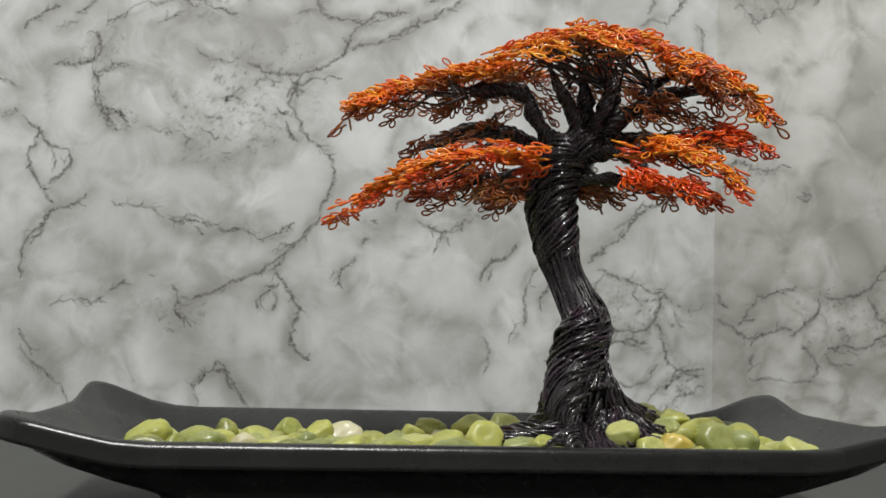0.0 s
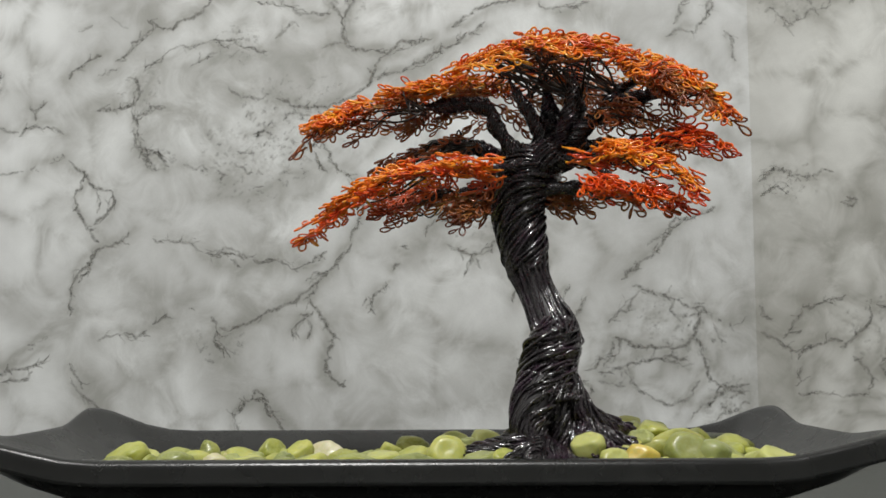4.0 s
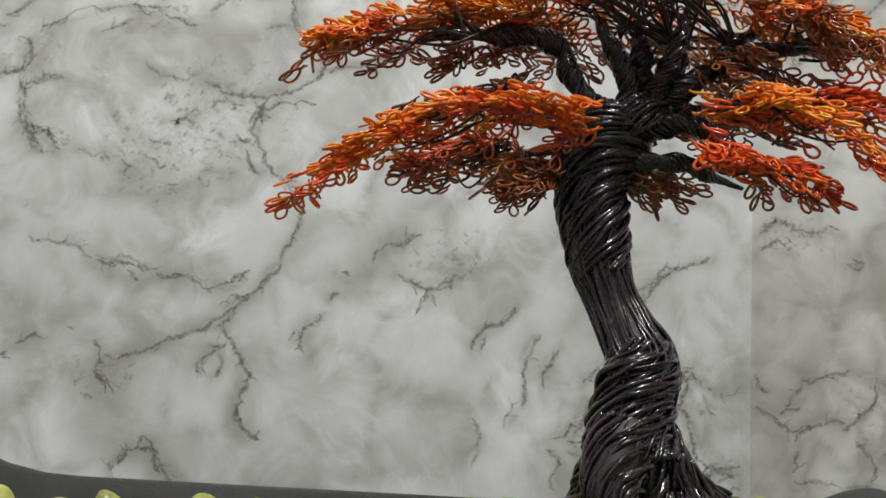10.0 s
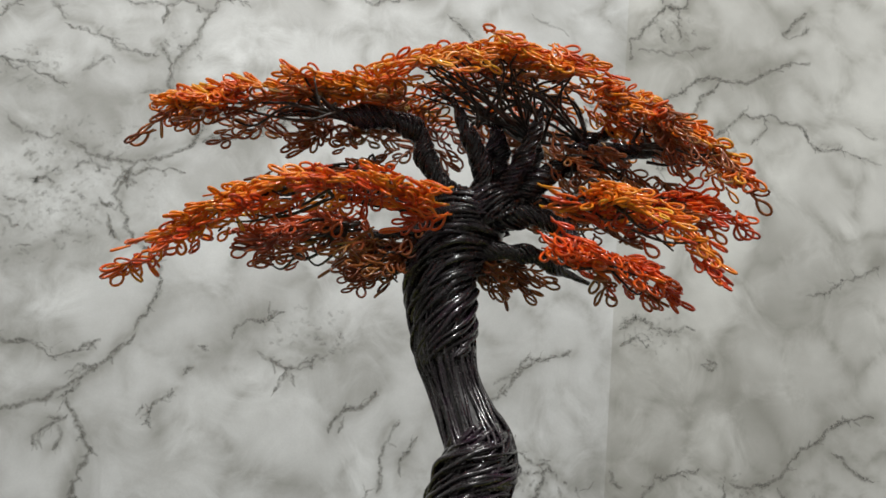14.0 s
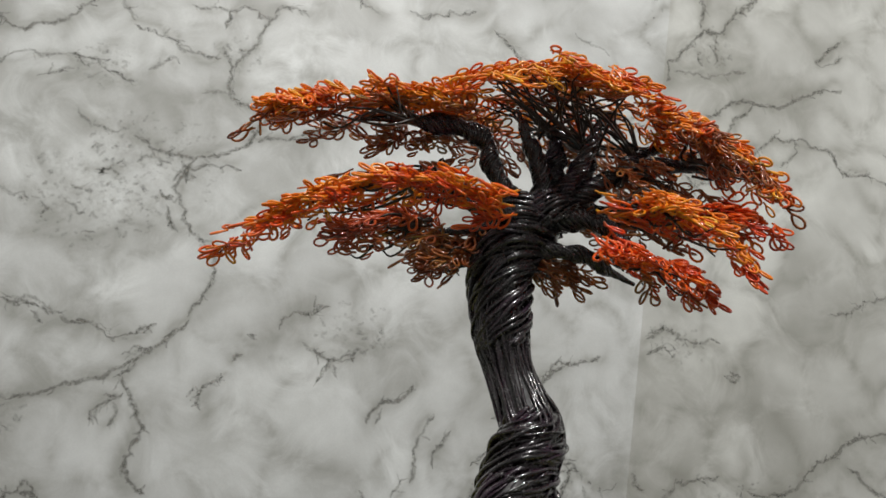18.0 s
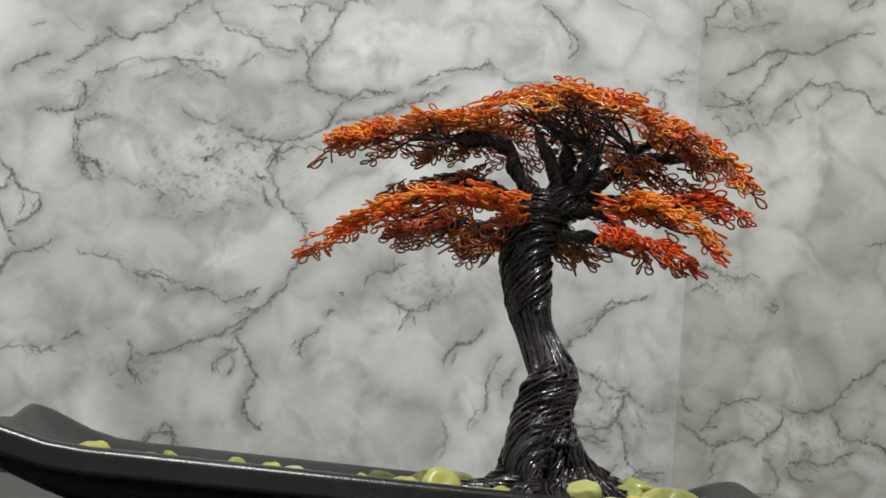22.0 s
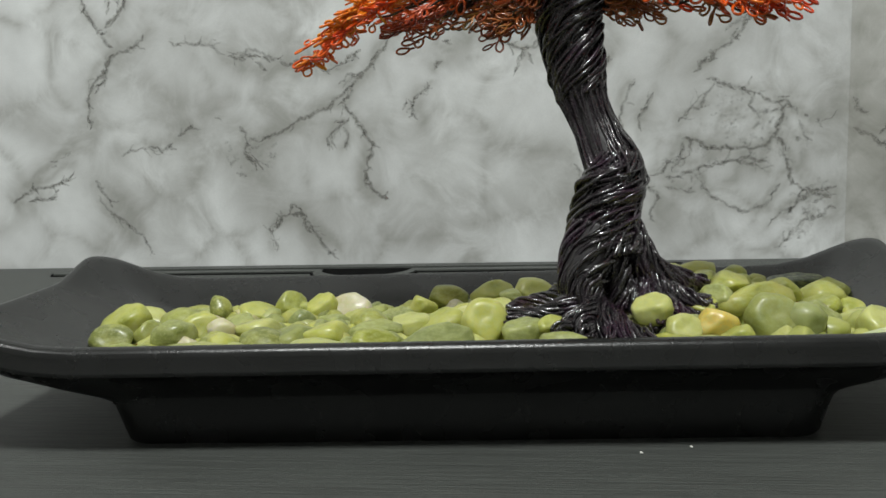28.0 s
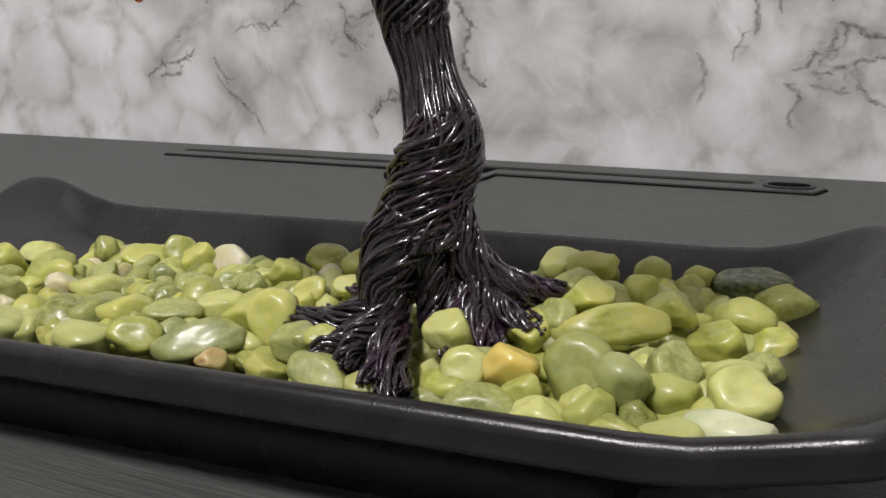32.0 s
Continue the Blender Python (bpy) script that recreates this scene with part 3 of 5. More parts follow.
vein(1, 4.4, 11.7, 4.5, 12.5, 5.3, 13.4, 6.4, 13.8, 7.3, 14.9)
vein(0.8, 5.0, 11.8, 5.3, 13.0)
vein(0.8, 8.0, 8.2, 8.2, 9.3, 7.9, 10.4, 8.5, 12.0, 9.0, 13.2)
vein(0.7, 9.5, 9.4, 9.3, 10.5, 9.9, 11.3, 10.4, 12.2)
vein(0.5, 4.8, 3.9, 5.1, 5.4, 4.6, 7.2)
vein(0.5, 6.8, 6.6, 7.8, 8.5)
vein(0.8, -1.0, 16.6, 0.0, 16.1, 0.8, 15.7, 1.8, 15.8, 2.7, 16.3, 3.1, 16.9)
vein(0.8, 1.0, 15.6, 0.7, 14.8, 0.4, 14.0)
vein(0.6, 1.4, 15.4, 1.8, 14.5)
vein(0.7, -2.8, 17.1, -2.6, 18.1, -1.7, 18.7, -0.6, 18.8, 0.4, 19.5)
vein(0.6, -4.9, 16.5, -4.1, 16.2)
veil(2, -5.8, 8.0, -2.8, 7.3, 1.0, 7.7)
veil(1.2, 2.6, 17.9, 5.8, 17.3, 6.7, 15.0)
veil(1, -3.5, 17.0, -1.3, 18.8)
vein(0.9, 13.2, 13.5, 14.4, 14.4, 15.7, 15.4, 16.2, 15.9, 17.0, 17.2, 17.7, 17.9, 18.7, 18.5, 20.3, 19.0, 21.0, 19.5)
vein(0.6, 15.4, 16.2, 16.5, 17.2, 18.0, 18.7)
vein(0.7, 24.2, 11.4, 24.4, 10.6, 25.3, 10.3)
vein(0.8, 26.0, 8.7, 26.7, 9.2, 27.5, 9.4)
vein(0.8, 24.2, 9.2, 25.5, 8.7, 26.2, 8.0, 26.9, 7.6, 28.4, 8.1, 29.5, 8.5, 30.7, 8.5)
vein(0.7, 27.6, 11.2, 28.6, 11.4, 30.1, 11.9, 31.1, 12.2)
vein(0.6, 27.6, 11.2, 27.3, 10.4, 26.5, 9.4)
vein(0.7, 27.1, 7.0, 27.7, 7.7, 28.4, 8.1)
vein(0.8, 30.4, 8.0, 31.5, 8.7, 32.5, 9.5, 33.1, 10.5, 32.9, 11.2)
vein(0.7, 31.4, 7.3, 32.1, 6.6, 32.8, 5.4, 32.5, 4.6)
vein(0.9, 33.4, 11.4, 34.7, 11.2, 36.2, 11.5, 37.0, 12.0, 37.8, 12.7, 38.7, 13.7, 39.0, 14.2)
vein(1, 39.0, 14.2, 40.3, 15.0, 41.1, 15.8, 42.0, 16.5, 43.3, 17.1, 45.3, 17.4)
vein(0.9, 41.6, 14.5, 42.6, 14.0, 43.3, 13.3, 44.1, 12.8, 45.0, 12.6)
vein(0.8, 37.2, 11.5, 38.1, 9.5, 39.7, 9.5, 40.7, 9.5, 42.2, 8.8, 44.6, 8.1)
vein(0.7, 33.4, 6.6, 34.2, 7.1, 35.5, 7.3, 36.5, 7.1, 38.1, 8.0, 39.6, 8.5)
vein(0.6, 33.4, 6.6, 33.9, 5.8, 35.9, 5.6)
vein(0.6, 39.8, 3.2, 40.8, 3.7, 42.3, 2.7)
vein(0.7, 26.8, 4.9, 27.1, 5.8, 27.4, 6.5)
vein(0.6, 27.0, 4.4, 30.3, 4.1, 32.3, 4.4)
vein(0.7, 24.5, 21.5, 25.4, 22.1, 26.5, 22.4, 28.0, 21.9, 29.6, 22.4, 30.6, 22.2)
vein(0.7, 24.6, 20.3, 25.9, 21.1, 26.9, 20.4)
vein(0.8, 31.0, 19.7, 32.0, 19.4, 32.3, 19.9, 31.5, 20.2)
vein(0.6, 46.3, 29.6, 44.7, 28.5, 43.6, 28.0, 42.4, 27.4, 41.3, 26.6, 39.7, 26.2)
vein(0.8, 40.0, 40.3, 40.2, 39.2, 40.8, 38.7, 42.7, 38.9, 43.3, 39.4)
vein(0.6, 42.7, 38.9, 44.8, 38.6, 46.9, 38.3)
vein(0.5, 44.5, 41.3, 45.3, 40.8, 46.6, 40.6)
vein(0.6, 17.3, 33.8, 18.8, 34.4, 19.9, 34.1, 20.7, 35.3, 21.2, 36.9)
vein(0.7, 22.2, 34.3, 22.7, 33.5, 23.1, 31.6)
veil(1.4, 46.3, 30.2, 42.4, 27.4, 38.0, 25.0, 35.3, 23.1, 33.1, 21.5)
veil(1.3, 37.3, 30.5, 38.9, 30.0)
veil(2.4, 32.0, 19.4, 34.0, 17.4, 35.9, 15.0)
veil(1.8, 24.7, 16.3, 27.8, 17.3, 30.3, 16.9)
veil(1.4, 24.6, 13.3, 26.1, 11.9)
veil(1, 31.3, 16.4, 31.3, 12.4)
veil(2, 42.3, 25.3, 38.0, 23.7)
veil(1.5, 24.4, 6.5, 25.8, 4.6)
veil(1.6, 35.9, 5.6, 38.3, 3.7)
vein(0.8, 14.1, 13.0, 15.3, 12.7, 16.5, 12.3, 17.6, 11.9, 19.0, 11.2, 20.0, 10.8)
vein(0.7, 12.1, 10.0, 13.1, 11.0, 14.1, 12.0, 14.7, 12.6)
vein(0.7, 12.5, 8.6, 12.3, 7.6, 11.1, 6.6, 10.1, 6.2)
vein(0.6, 14.5, 6.9, 16.1, 7.1, 17.7, 6.8)
vein(0.6, 13.7, 5.7, 14.3, 4.7, 15.7, 3.8, 17.3, 3.6, 18.7, 4.2, 19.3, 5.4)
vein(0.7, 18.5, 2.3, 19.3, 3.3, 20.5, 4.1, 22.0, 4.5, 23.2, 4.5)
vein(0.6, 18.9, 0.7, 20.1, 1.9, 21.7, 2.9, 23.2, 3.5)
vein(0.6, 9.7, 5.4, 10.7, 4.5, 10.1, 3.5, 10.5, 2.7)
vein(0.6, -32.5, 5.7, -31.9, 4.6, -30.1, 3.2, -28.8, 1.8, -28.2, 0.9)
vein(0.7, -18.3, 1.0, -18.5, 2.1, -17.7, 3.6)
vein(0.7, -16.3, 4.1, -15.5, 2.9, -14.7, 1.6, -13.4, 0.3)
vein(0.5, -21.4, 16.4, -20.1, 16.2, -18.3, 15.9, -17.0, 15.6)
veil(1.2, -31.3, 6.4, -29.2, 2.3)
veil(1.4, -25.3, 6.2, -26.5, 1.4)
veil(1, -16.8, 4.3, -15.1, 1.6)
veil(1.4, -4.4, 9.5, -3.5, 8.2, -0.2, 8.4)
veil(1.2, 11.3, 3.3, 13.3, 2.0)
veil(1.6, -12.4, 3.3, -8.0, 2.8, -2.4, 3.6)
veil(1.2, 23.1, 10.3, 23.5, 7.1)
veil(1.2, -28.7, 15.0, -25.0, 10.6)
veil(1.3, -20.9, 9.6, -20.3, 6.1)
veil(1.6, -5.8, 5.5, -1.6, 4.6, 3.0, 4.9)
veil(1.4, -2.2, 9.2, -4.4, 6.4)
veil(1.2, 14.8, 27.7, 17.2, 25.8)
veil(1.5, 25.4, 16.2, 27.7, 13.9, 26.7, 10.5)
veil(1.5, -33.3, 27.0, -30.7, 29.0, -27.5, 31.0)
veil(1.3, -26.5, 28.1, -20.9, 28.3, -17.2, 29.3)
veil(1.2, -24.5, 7.1, -23.4, 10.8, -21.1, 10.3)
veil(1.2, -19.0, 16.4, -14.8, 15.1)
veil(1.6, 10.0, 35.5, 14.9, 36.2)


PATCHES = ((-13.7, 27.7, 5.0), (-9.5, 37.4, 2.0), (-9.2, 46.9, 2.0), (-27.3, 30.4, 2.0), (27.3, 37.2, 3.0), (28.3, 47.6, 2.4), (-18.6, 34.1, 2.2), (-20.0, 8.6, 2.2), (-17.4, 24.0, 5.0), (19.1, 8.8, 2.8), (13.0, 6.6, 2.0), (21.5, 4.4, 1.5), (-25.6, 24.2, 1.6), (2.6, 17.9, 3.0), (26.9, 21.4, 2.5), (34.1, 9.5, 3.5), (39.7, 9.0, 3.0), (16.1, 10.1, 2.6), (21.3, 2.7, 2.0))


def cell_seeds():
    """Middles of the pale cells: a loose grid, with closer ones in the busy patches."""
    r = np.random.default_rng(21)
    out = []
    for dx, dz, fine in ((0.066, 0.050, False), (0.030, 0.025, "mid"), (0.021, 0.017, True)):
        for i, x in enumerate(np.arange(-0.66, 0.70, dx)):
            for z in np.arange(-0.08, 0.78, dz):
                p = np.array((x, z + (i % 2) * dz / 2)) + r.uniform(-0.42, 0.42, 2) * (dx, dz)
                near = max(math.exp(-(((p[0] - cx / 100) ** 2 + ((p[1] - cz / 100) * 1.2) ** 2) / (size / 100) ** 2) ** 2) for cx, cz, size in PATCHES)
                right = p[0] > 0.115 and p[1] < 0.15
                if (near > 0.5) if fine is True else (right and near < 0.5) if fine == "mid" else (near < 0.5 and not right):
                    out.append(p)
    return np.array(out)


SEEDS = cell_seeds()
RIBBONS = []
vrng = np.random.default_rng(33)


def crooked(p, rough, least=0.0017):
    """A jagged line through the points, halved again and again with sideways jumps."""
    p = [np.asarray(q, float) for q in p]
    while True:
        out, longer = [p[0]], False
        for a, b in zip(p[:-1], p[1:]):
            d = b - a
            if math.hypot(*d) > least:
                out.append((a + b) / 2 + np.array((-d[1], d[0])) * vrng.normal(0, rough))
                longer = True
            out.append(b)
        p = out
        if not longer:
            return np.array(p)


def printed_line(p, width, ink, rough=0.12, twigs=0.5, ends=True):
    """One soft printed line with short side twigs and flecks along it."""
    p = crooked(p, rough)
    n = len(p)
    if n < 4:
        return
    w = width * (0.85 + 0.35 * np.sin(np.linspace(0, n * 0.22, n) + vrng.uniform(0, 6)) * np.sin(np.linspace(0, n * 0.09, n) + vrng.uniform(0, 6)) + vrng.uniform(-0.2, 0.2, n))
    if ends:
        w *= np.clip(np.minimum(np.arange(n), np.arange(n)[::-1]) / 4 + 0.3, 0, 1)
    RIBBONS.append((p, w, ink))
    for k in range(2, n - 2):
        if vrng.uniform() < twigs * 0.14:
            d = p[k + 1] - p[k - 1]
            d = d / (np.hypot(*d) + 1e-9)
            side = vrng.choice((-1, 1)) * vrng.uniform(0.4, 1.2)
            way = np.array((d[0] - side * d[1], d[1] + side * d[0]))
            reach = vrng.uniform(0.002, 0.006)
            off = vrng.normal(0, 0.0008, 2)
            q = crooked([p[k] + off, p[k] + off + way * reach * 0.5, p[k] + off + way * reach + vrng.normal(0, 0.0009, 2)], 0.12)
            RIBBONS.append((q, np.linspace(0.75, 0.35, len(q)) * width, ink * vrng.uniform(0.45, 0.85)))


start = 0
while start < len(SEGMENTS):
    run = [SEGMENTS[start][:2], SEGMENTS[start][2:4]]
    force = SEGMENTS[start][4]
    start += 1
    while start < len(SEGMENTS) and SEGMENTS[start][:2] == run[-1] and SEGMENTS[start][4] == force:
        run.append(SEGMENTS[start][2:4])
        start += 1
    run = np.array(run)
    printed_line(run, 0.00052 + 0.00038 * force, 0.18 + 0.54 * force, twigs=0.9)
    if force > 0.65 and len(run) > 2:
        # a strand that runs along beside the main line
        i = int(vrng.integers(0, len(run) - 1))
        part_run = run[i : i + int(vrng.integers(2, 5))]
        printed_line(part_run + np.linspace(0.3, 1, len(part_run))[:, None] * vrng.normal(0, 0.0020, 2), 0.00036, 0.42, 0.12, 0.7)
# broken marks in the dense patches
for cx, cz, size in PATCHES:
    for k in range(int(9 * size**1.6)):
        a, r = vrng.uniform(0, 2 * math.pi), size / 100 * vrng.uniform(0, 1) ** 0.6
        at = np.array((cx / 100 + r * math.cos(a), cz / 100 + 0.8 * r * math.sin(a)))
        lean = vrng.normal(0.3, 0.9)
        reach = vrng.uniform(0.0015, 0.0065)
        way = np.array((math.cos(lean), math.sin(lean))) * reach
        q = crooked([at - way / 2, at + vrng.normal(0, 0.0006, 2), at + way / 2], 0.16)
        RIBBONS.append((q, np.full(len(q), vrng.uniform(0.00045, 0.00080)), vrng.uniform(0.08, 0.34)))


def vein_print(inside, y):
    """The inked lines of one sheet, as thin flat ribbons on it."""
    verts, faces, ink = [], [], []
    for k, (p, w, force) in enumerate(RIBBONS):
        if not all(inside(*q) for q in (p[0], p[-1], p[len(p) // 2])):
            continue
        t = np.gradient(p, axis=0)
        t /= np.hypot(*t.T)[:, None] + 1e-9
        nrm = np.stack([-t[:, 1], t[:, 0]], 1) * w[:, None]
        base = len(verts)
        depth = y - 0.00008 - 0.00000012 * k
        for c, e in zip(p, nrm):
            for s, value in ((-2.4, 0.0), (-1.0, 0.72 * force), (0.0, force), (1.0, 0.72 * force), (2.4, 0.0)):
                verts.append((c[0] + s * e[0], depth, c[1] + s * e[1]))
                ink.append(value)
        for i in range(len(p) - 1):
            a = base + 5 * i
            faces += [(a + j, a + j + 1, a + j + 6, a + j + 5) for j in range(4)]
    me = mesh_from("vein_print", verts, faces, INK, False)
    me.attributes.new("ink", "FLOAT", "POINT").data.foreach_set("value", np.array(ink, np.float32))
    return me


def paper_fields(x, z):
    """The grey veil beside the veins, the rims of the pale cells and the dense patches, at points of the wall."""
    r = np.random.default_rng(7)
    wob = np.zeros((2, len(x)))
    for k in range(12):
        wave = 0.09 * 0.78**k
        for axis in range(2):
            a, ph = r.uniform(0, 6.28, 2)
            wob[axis] += wave * 0.03 * np.sin(6.28 / wave * (math.cos(a) * x + math.sin(a) * z) + ph)
    px, pz = x + wob[0], z + wob[1]

    def gap(ax, az, bx, bz):
        vx, vz = bx - ax, bz - az
        s = np.clip(((px - ax) * vx + (pz - az) * vz) / (vx * vx + vz * vz + 1e-12), 0, 1)
        return np.hypot(px - ax - s * vx, pz - az - s * vz)

    d, halo, grey = np.full(len(x), 1.0), np.zeros(len(x)), np.zeros(len(x))
    for *line, strength in SEGMENTS:
        e = gap(*line)
        d = np.minimum(d, e)
        halo = np.maximum(halo, (np.exp(-e / 0.0028) * 0.62 + np.exp(-((e / 0.014) ** 1.3)) * 0.62) * strength)
    for *line, width in VEILS:
        grey = np.maximum(grey, np.exp(-((gap(*line) / (1.6 * width)) ** 2)))
    near = np.full((2, len(x)), 9.0)
    shade = np.zeros(len(x))
    for sx, sz in SEEDS:
        e = np.hypot(px - sx, pz - sz)
        # each cell greys towards one side
        a, deep = r.uniform(0, 6.28), r.uniform(0, 1) ** 1.5
        shade = np.where(e < near[0], deep * np.clip(0.25 + ((px - sx) * math.cos(a) + (pz - sz) * math.sin(a)) / 0.05, 0, 1), shade)
        near[1] = np.minimum(near[1], np.maximum(near[0], e))
        near[0] = np.minimum(near[0], e)
    edge = (near[1] - near[0]) / 2
    busy = np.zeros(len(x))
    for cx, cz, size in PATCHES:
        busy = np.maximum(busy, np.exp(-(((x - cx / 100) ** 2 + ((z - cz / 100) * 1.2) ** 2) / (size / 100) ** 2) ** 1.5))
    away = np.clip((d - 0.004) / 0.02, 0, 1)
    width = 0.0085 - 0.005 * busy
    cell = (np.exp(-edge / 0.002) * 0.25 + np.exp(-((edge / width) ** 1.5)) * 0.72) * (0.35 + 0.65 * away)
    dense = 1 / (1 + np.exp(-(x - 0.115) / 0.012)) / (1 + np.exp((z - 0.145) / 0.014))
    cell = cell + dense * (np.exp(-((edge / 0.0022) ** 1.4)) * 0.65)
    return np.clip(halo + 0.55 * grey + 0.30 * shade, 0, 1), np.clip(cell, 0, 1), busy


def paper_sheet(x_low, x_high, y, mat, z0=-0.03, z1=0.72, step=0.0028, curl=False):
    """A hanging sheet; its side edges lean, as (x at z0, x at z1)."""
    nx = int((x_high[0] - x_low[0]) / step) + 2
    nz = int((z1 - z0) / step) + 2
    g, h = np.meshgrid(np.linspace(0, 1, nx), np.linspace(0, 1, nz))
    lo, hi = x_low[0] + (x_low[1] - x_low[0]) * h, x_high[0] + (x_high[1] - x_high[0]) * h
    x, z = (lo + (hi - lo) * g).ravel(), (z0 + (z1 - z0) * h).ravel()
    i = np.arange(nx * nz).reshape(nz, nx)
    faces = np.stack([i[:-1, :-1], i[:-1, 1:], i[1:, 1:], i[1:, :-1]], -1).reshape(-1, 4)
    n = len(x)
    ring = np.concatenate([i[0, :], i[1:, -1], i[-1, -2::-1], i[-2:0:-1, 0]])
    lift = 0.0015 * np.clip(1 - (hi - lo) * (1 - g) / 0.006, 0, 1).ravel() ** 2 * np.clip((0.34 - z) / 0.16, 0.12, 1) if curl else np.zeros(n)
    verts = np.concatenate([np.stack([x, y - lift, z], 1), np.stack([x[ring], np.full(len(ring), WALL_Y + 0.001), z[ring]], 1)])
    k = np.arange(len(ring))
    nxt = (k + 1) % len(ring)
    sides = np.stack([ring[k], n + k, n + nxt, ring[nxt]], 1)
    me = mesh_from("wallpaper_sheet", verts, np.concatenate([faces, sides]), mat, False)
    for name, values in zip(("halo", "cell", "busy"), paper_fields(verts[:, 0], verts[:, 2])):
        me.attributes.new(name, "FLOAT", "POINT").data.foreach_set("value", values.astype(np.float32))
    return me


wall = tagged(new("wall_north", rounded_box("wall_north", -1.6, 1.6, WALL_Y + 0.001, WALL_Y + 0.12, -0.75, 2.4, PAINT, 0)), kind="structure")
LEFT, RIGHT = (-0.3270, -0.3520), (0.2375, 0.2445)


def seam(ends, z):
    return ends[0] + (ends[1] - ends[0]) * (z + 0.03) / 0.75


sheet = put("wallpaper_sheet", paper_sheet(LEFT, RIGHT, WALL_Y - 0.0004, WALLPAPER, curl=True), wall, "white marble-print paper with grey veins")
put("vein_print", vein_print(lambda x, z: seam(LEFT, z) + 0.001 < x < seam(RIGHT, z) - 0.006 and -0.025 < z < 0.71, WALL_Y - 0.0004), sheet, "dark grey printed veins", "stuff")
sheet = put("wallpaper_sheet", paper_sheet((-0.62, -0.62), (LEFT[0] - 0.0002, LEFT[1] - 0.0002), WALL_Y, WALLPAPER), wall)
put("vein_print", vein_print(lambda x, z: -0.61 < x < seam(LEFT, z) - 0.001 and -0.025 < z < 0.71, WALL_Y), sheet, kind="stuff")
sheet = put("wallpaper_sheet", paper_sheet((RIGHT[0] + 0.0002, RIGHT[1] + 0.0002), (0.66, 0.66), WALL_Y, WALLPAPER_R), wall)
put("vein_print", vein_print(lambda x, z: seam(RIGHT, z) + 0.001 < x < 0.65 and -0.025 < z < 0.71, WALL_Y), sheet, kind="stuff")

# the rest of the room, behind and beside the camera
for name, box in (
    ("wall_south", (-1.6, 1.6, -2.4, -2.3, -0.75, 2.4)),
    ("wall_west", (-1.7, -1.6, -2.4, WALL_Y + 0.12, -0.75, 2.4)),
    ("wall_east", (1.6, 1.7, -2.4, WALL_Y + 0.12, -0.75, 2.4)),
    ("ceiling", (-1.7, 1.7, -2.4, WALL_Y + 0.12, 2.4, 2.5)),
    ("floor", (-1.7, 1.7, -2.4, WALL_Y + 0.12, -0.85, -0.75)),
):
    tagged(new(name, rounded_box(name, *box, PAINT, 0)), kind="structure")

# ---- the desk ----
desk = thing("desk", "dark grey laminate desk top with a fine embossed grain", "desk", at=(-0.10, 0.148, 0.0))
put("desk_top", rounded_box("desk_top", -0.75, 0.75, -1.00, 0.0, -0.025, 0.0, DESK, 0.004, 3), desk)
for x in (-0.70, 0.70):
    for y in (-0.95, -0.05):
        put("leg", rounded_box("leg", x - 0.025, x + 0.025, y - 0.025, y + 0.025, -0.75, -0.025, BLACK, 0.003), desk)


def smooth(a, b, v):
    t = np.clip((np.asarray(v, float) - a) / (b - a), 0, 1)
    return t * t * (3 - 2 * t)


# ---- the slot insert on the desk ----
def slot_outline(x0, x1, y0, y1, cx, r, n=120, end=0.5):
    """A long slot, read as pairs of front and back points, with a half round bay in its front edge."""
    xs = np.concatenate([np.linspace(x0, cx - r, n // 3, endpoint=False), cx - r * np.cos(np.linspace(0, math.pi, n // 3)), np.linspace(cx + r, x1, n // 3 + 1)[1:]])
    front, back = [], []
    h = (y1 - y0) / 2
    for x in xs:
        e = min(x - x0, x1 - x, h * end)
        pinch = h * (1 - math.sqrt(max(0.0, 1 - (1 - e / (h * end)) ** 2)))
        bay = math.sqrt(max(0.0, r * r - (x - cx) ** 2))
        front.append((x, y0 + pinch - bay))
        back.append((x, y1 - pinch))
    return front + back[::-1]


def ring_prism(name, outer, inner, z0, z1, mat):
    """A flat ring between two outlines of as many points."""
    n = len(outer)
    verts = [(x, y, z) for z in (z0, z1) for line in (outer, inner) for x, y in line]
    faces = []
    for k in range(n):
        j = (k + 1) % n
        faces += [(2 * n + k, 2 * n + j, 3 * n + j, 3 * n + k), (k, j, 2 * n + j, 2 * n + k), (n + j, n + k, 3 * n + k, 3 * n + j)]
    return mesh_from(name, verts, faces, mat, False)


def filled(name, outline, z, mat):
    n = len(outline)
    verts = [(x, y, z) for x, y in outline]
    return mesh_from(name, verts, [(k, k + 1, n - 2 - k, n - 1 - k) for k in range(n // 2 - 1)], mat, False)


insert = thing("cable_slot", "long black plastic slot with a half-round bay", "slot", at=(-0.104, 0.111, 0.0))
GAP, OUTER = slot_outline(-0.2440, 0.2335, -0.0115, 0.0125, 0.0, 0.0385), slot_outline(-0.2425, 0.2320, -0.0095, 0.0110, 0.0, 0.0370)
HOLE = slot_outline(-0.2330, 0.1950, 0.0010, 0.0085, 0.0, 0.0330)
# painted shadow round the frame, then flat black sheets for the slot's depth
put("shadow_gap", ring_prism("shadow_gap", GAP, OUTER, 0.0, 0.0006, RECESS_SHADE), insert, "dark line of painted shadow round the slot")
put("frame", ring_prism("frame", OUTER, HOLE, 0.0, 0.0016, DESK), insert)
put("slot_floor", filled("slot_floor", HOLE, 0.0004, RECESS_SHADE), insert)
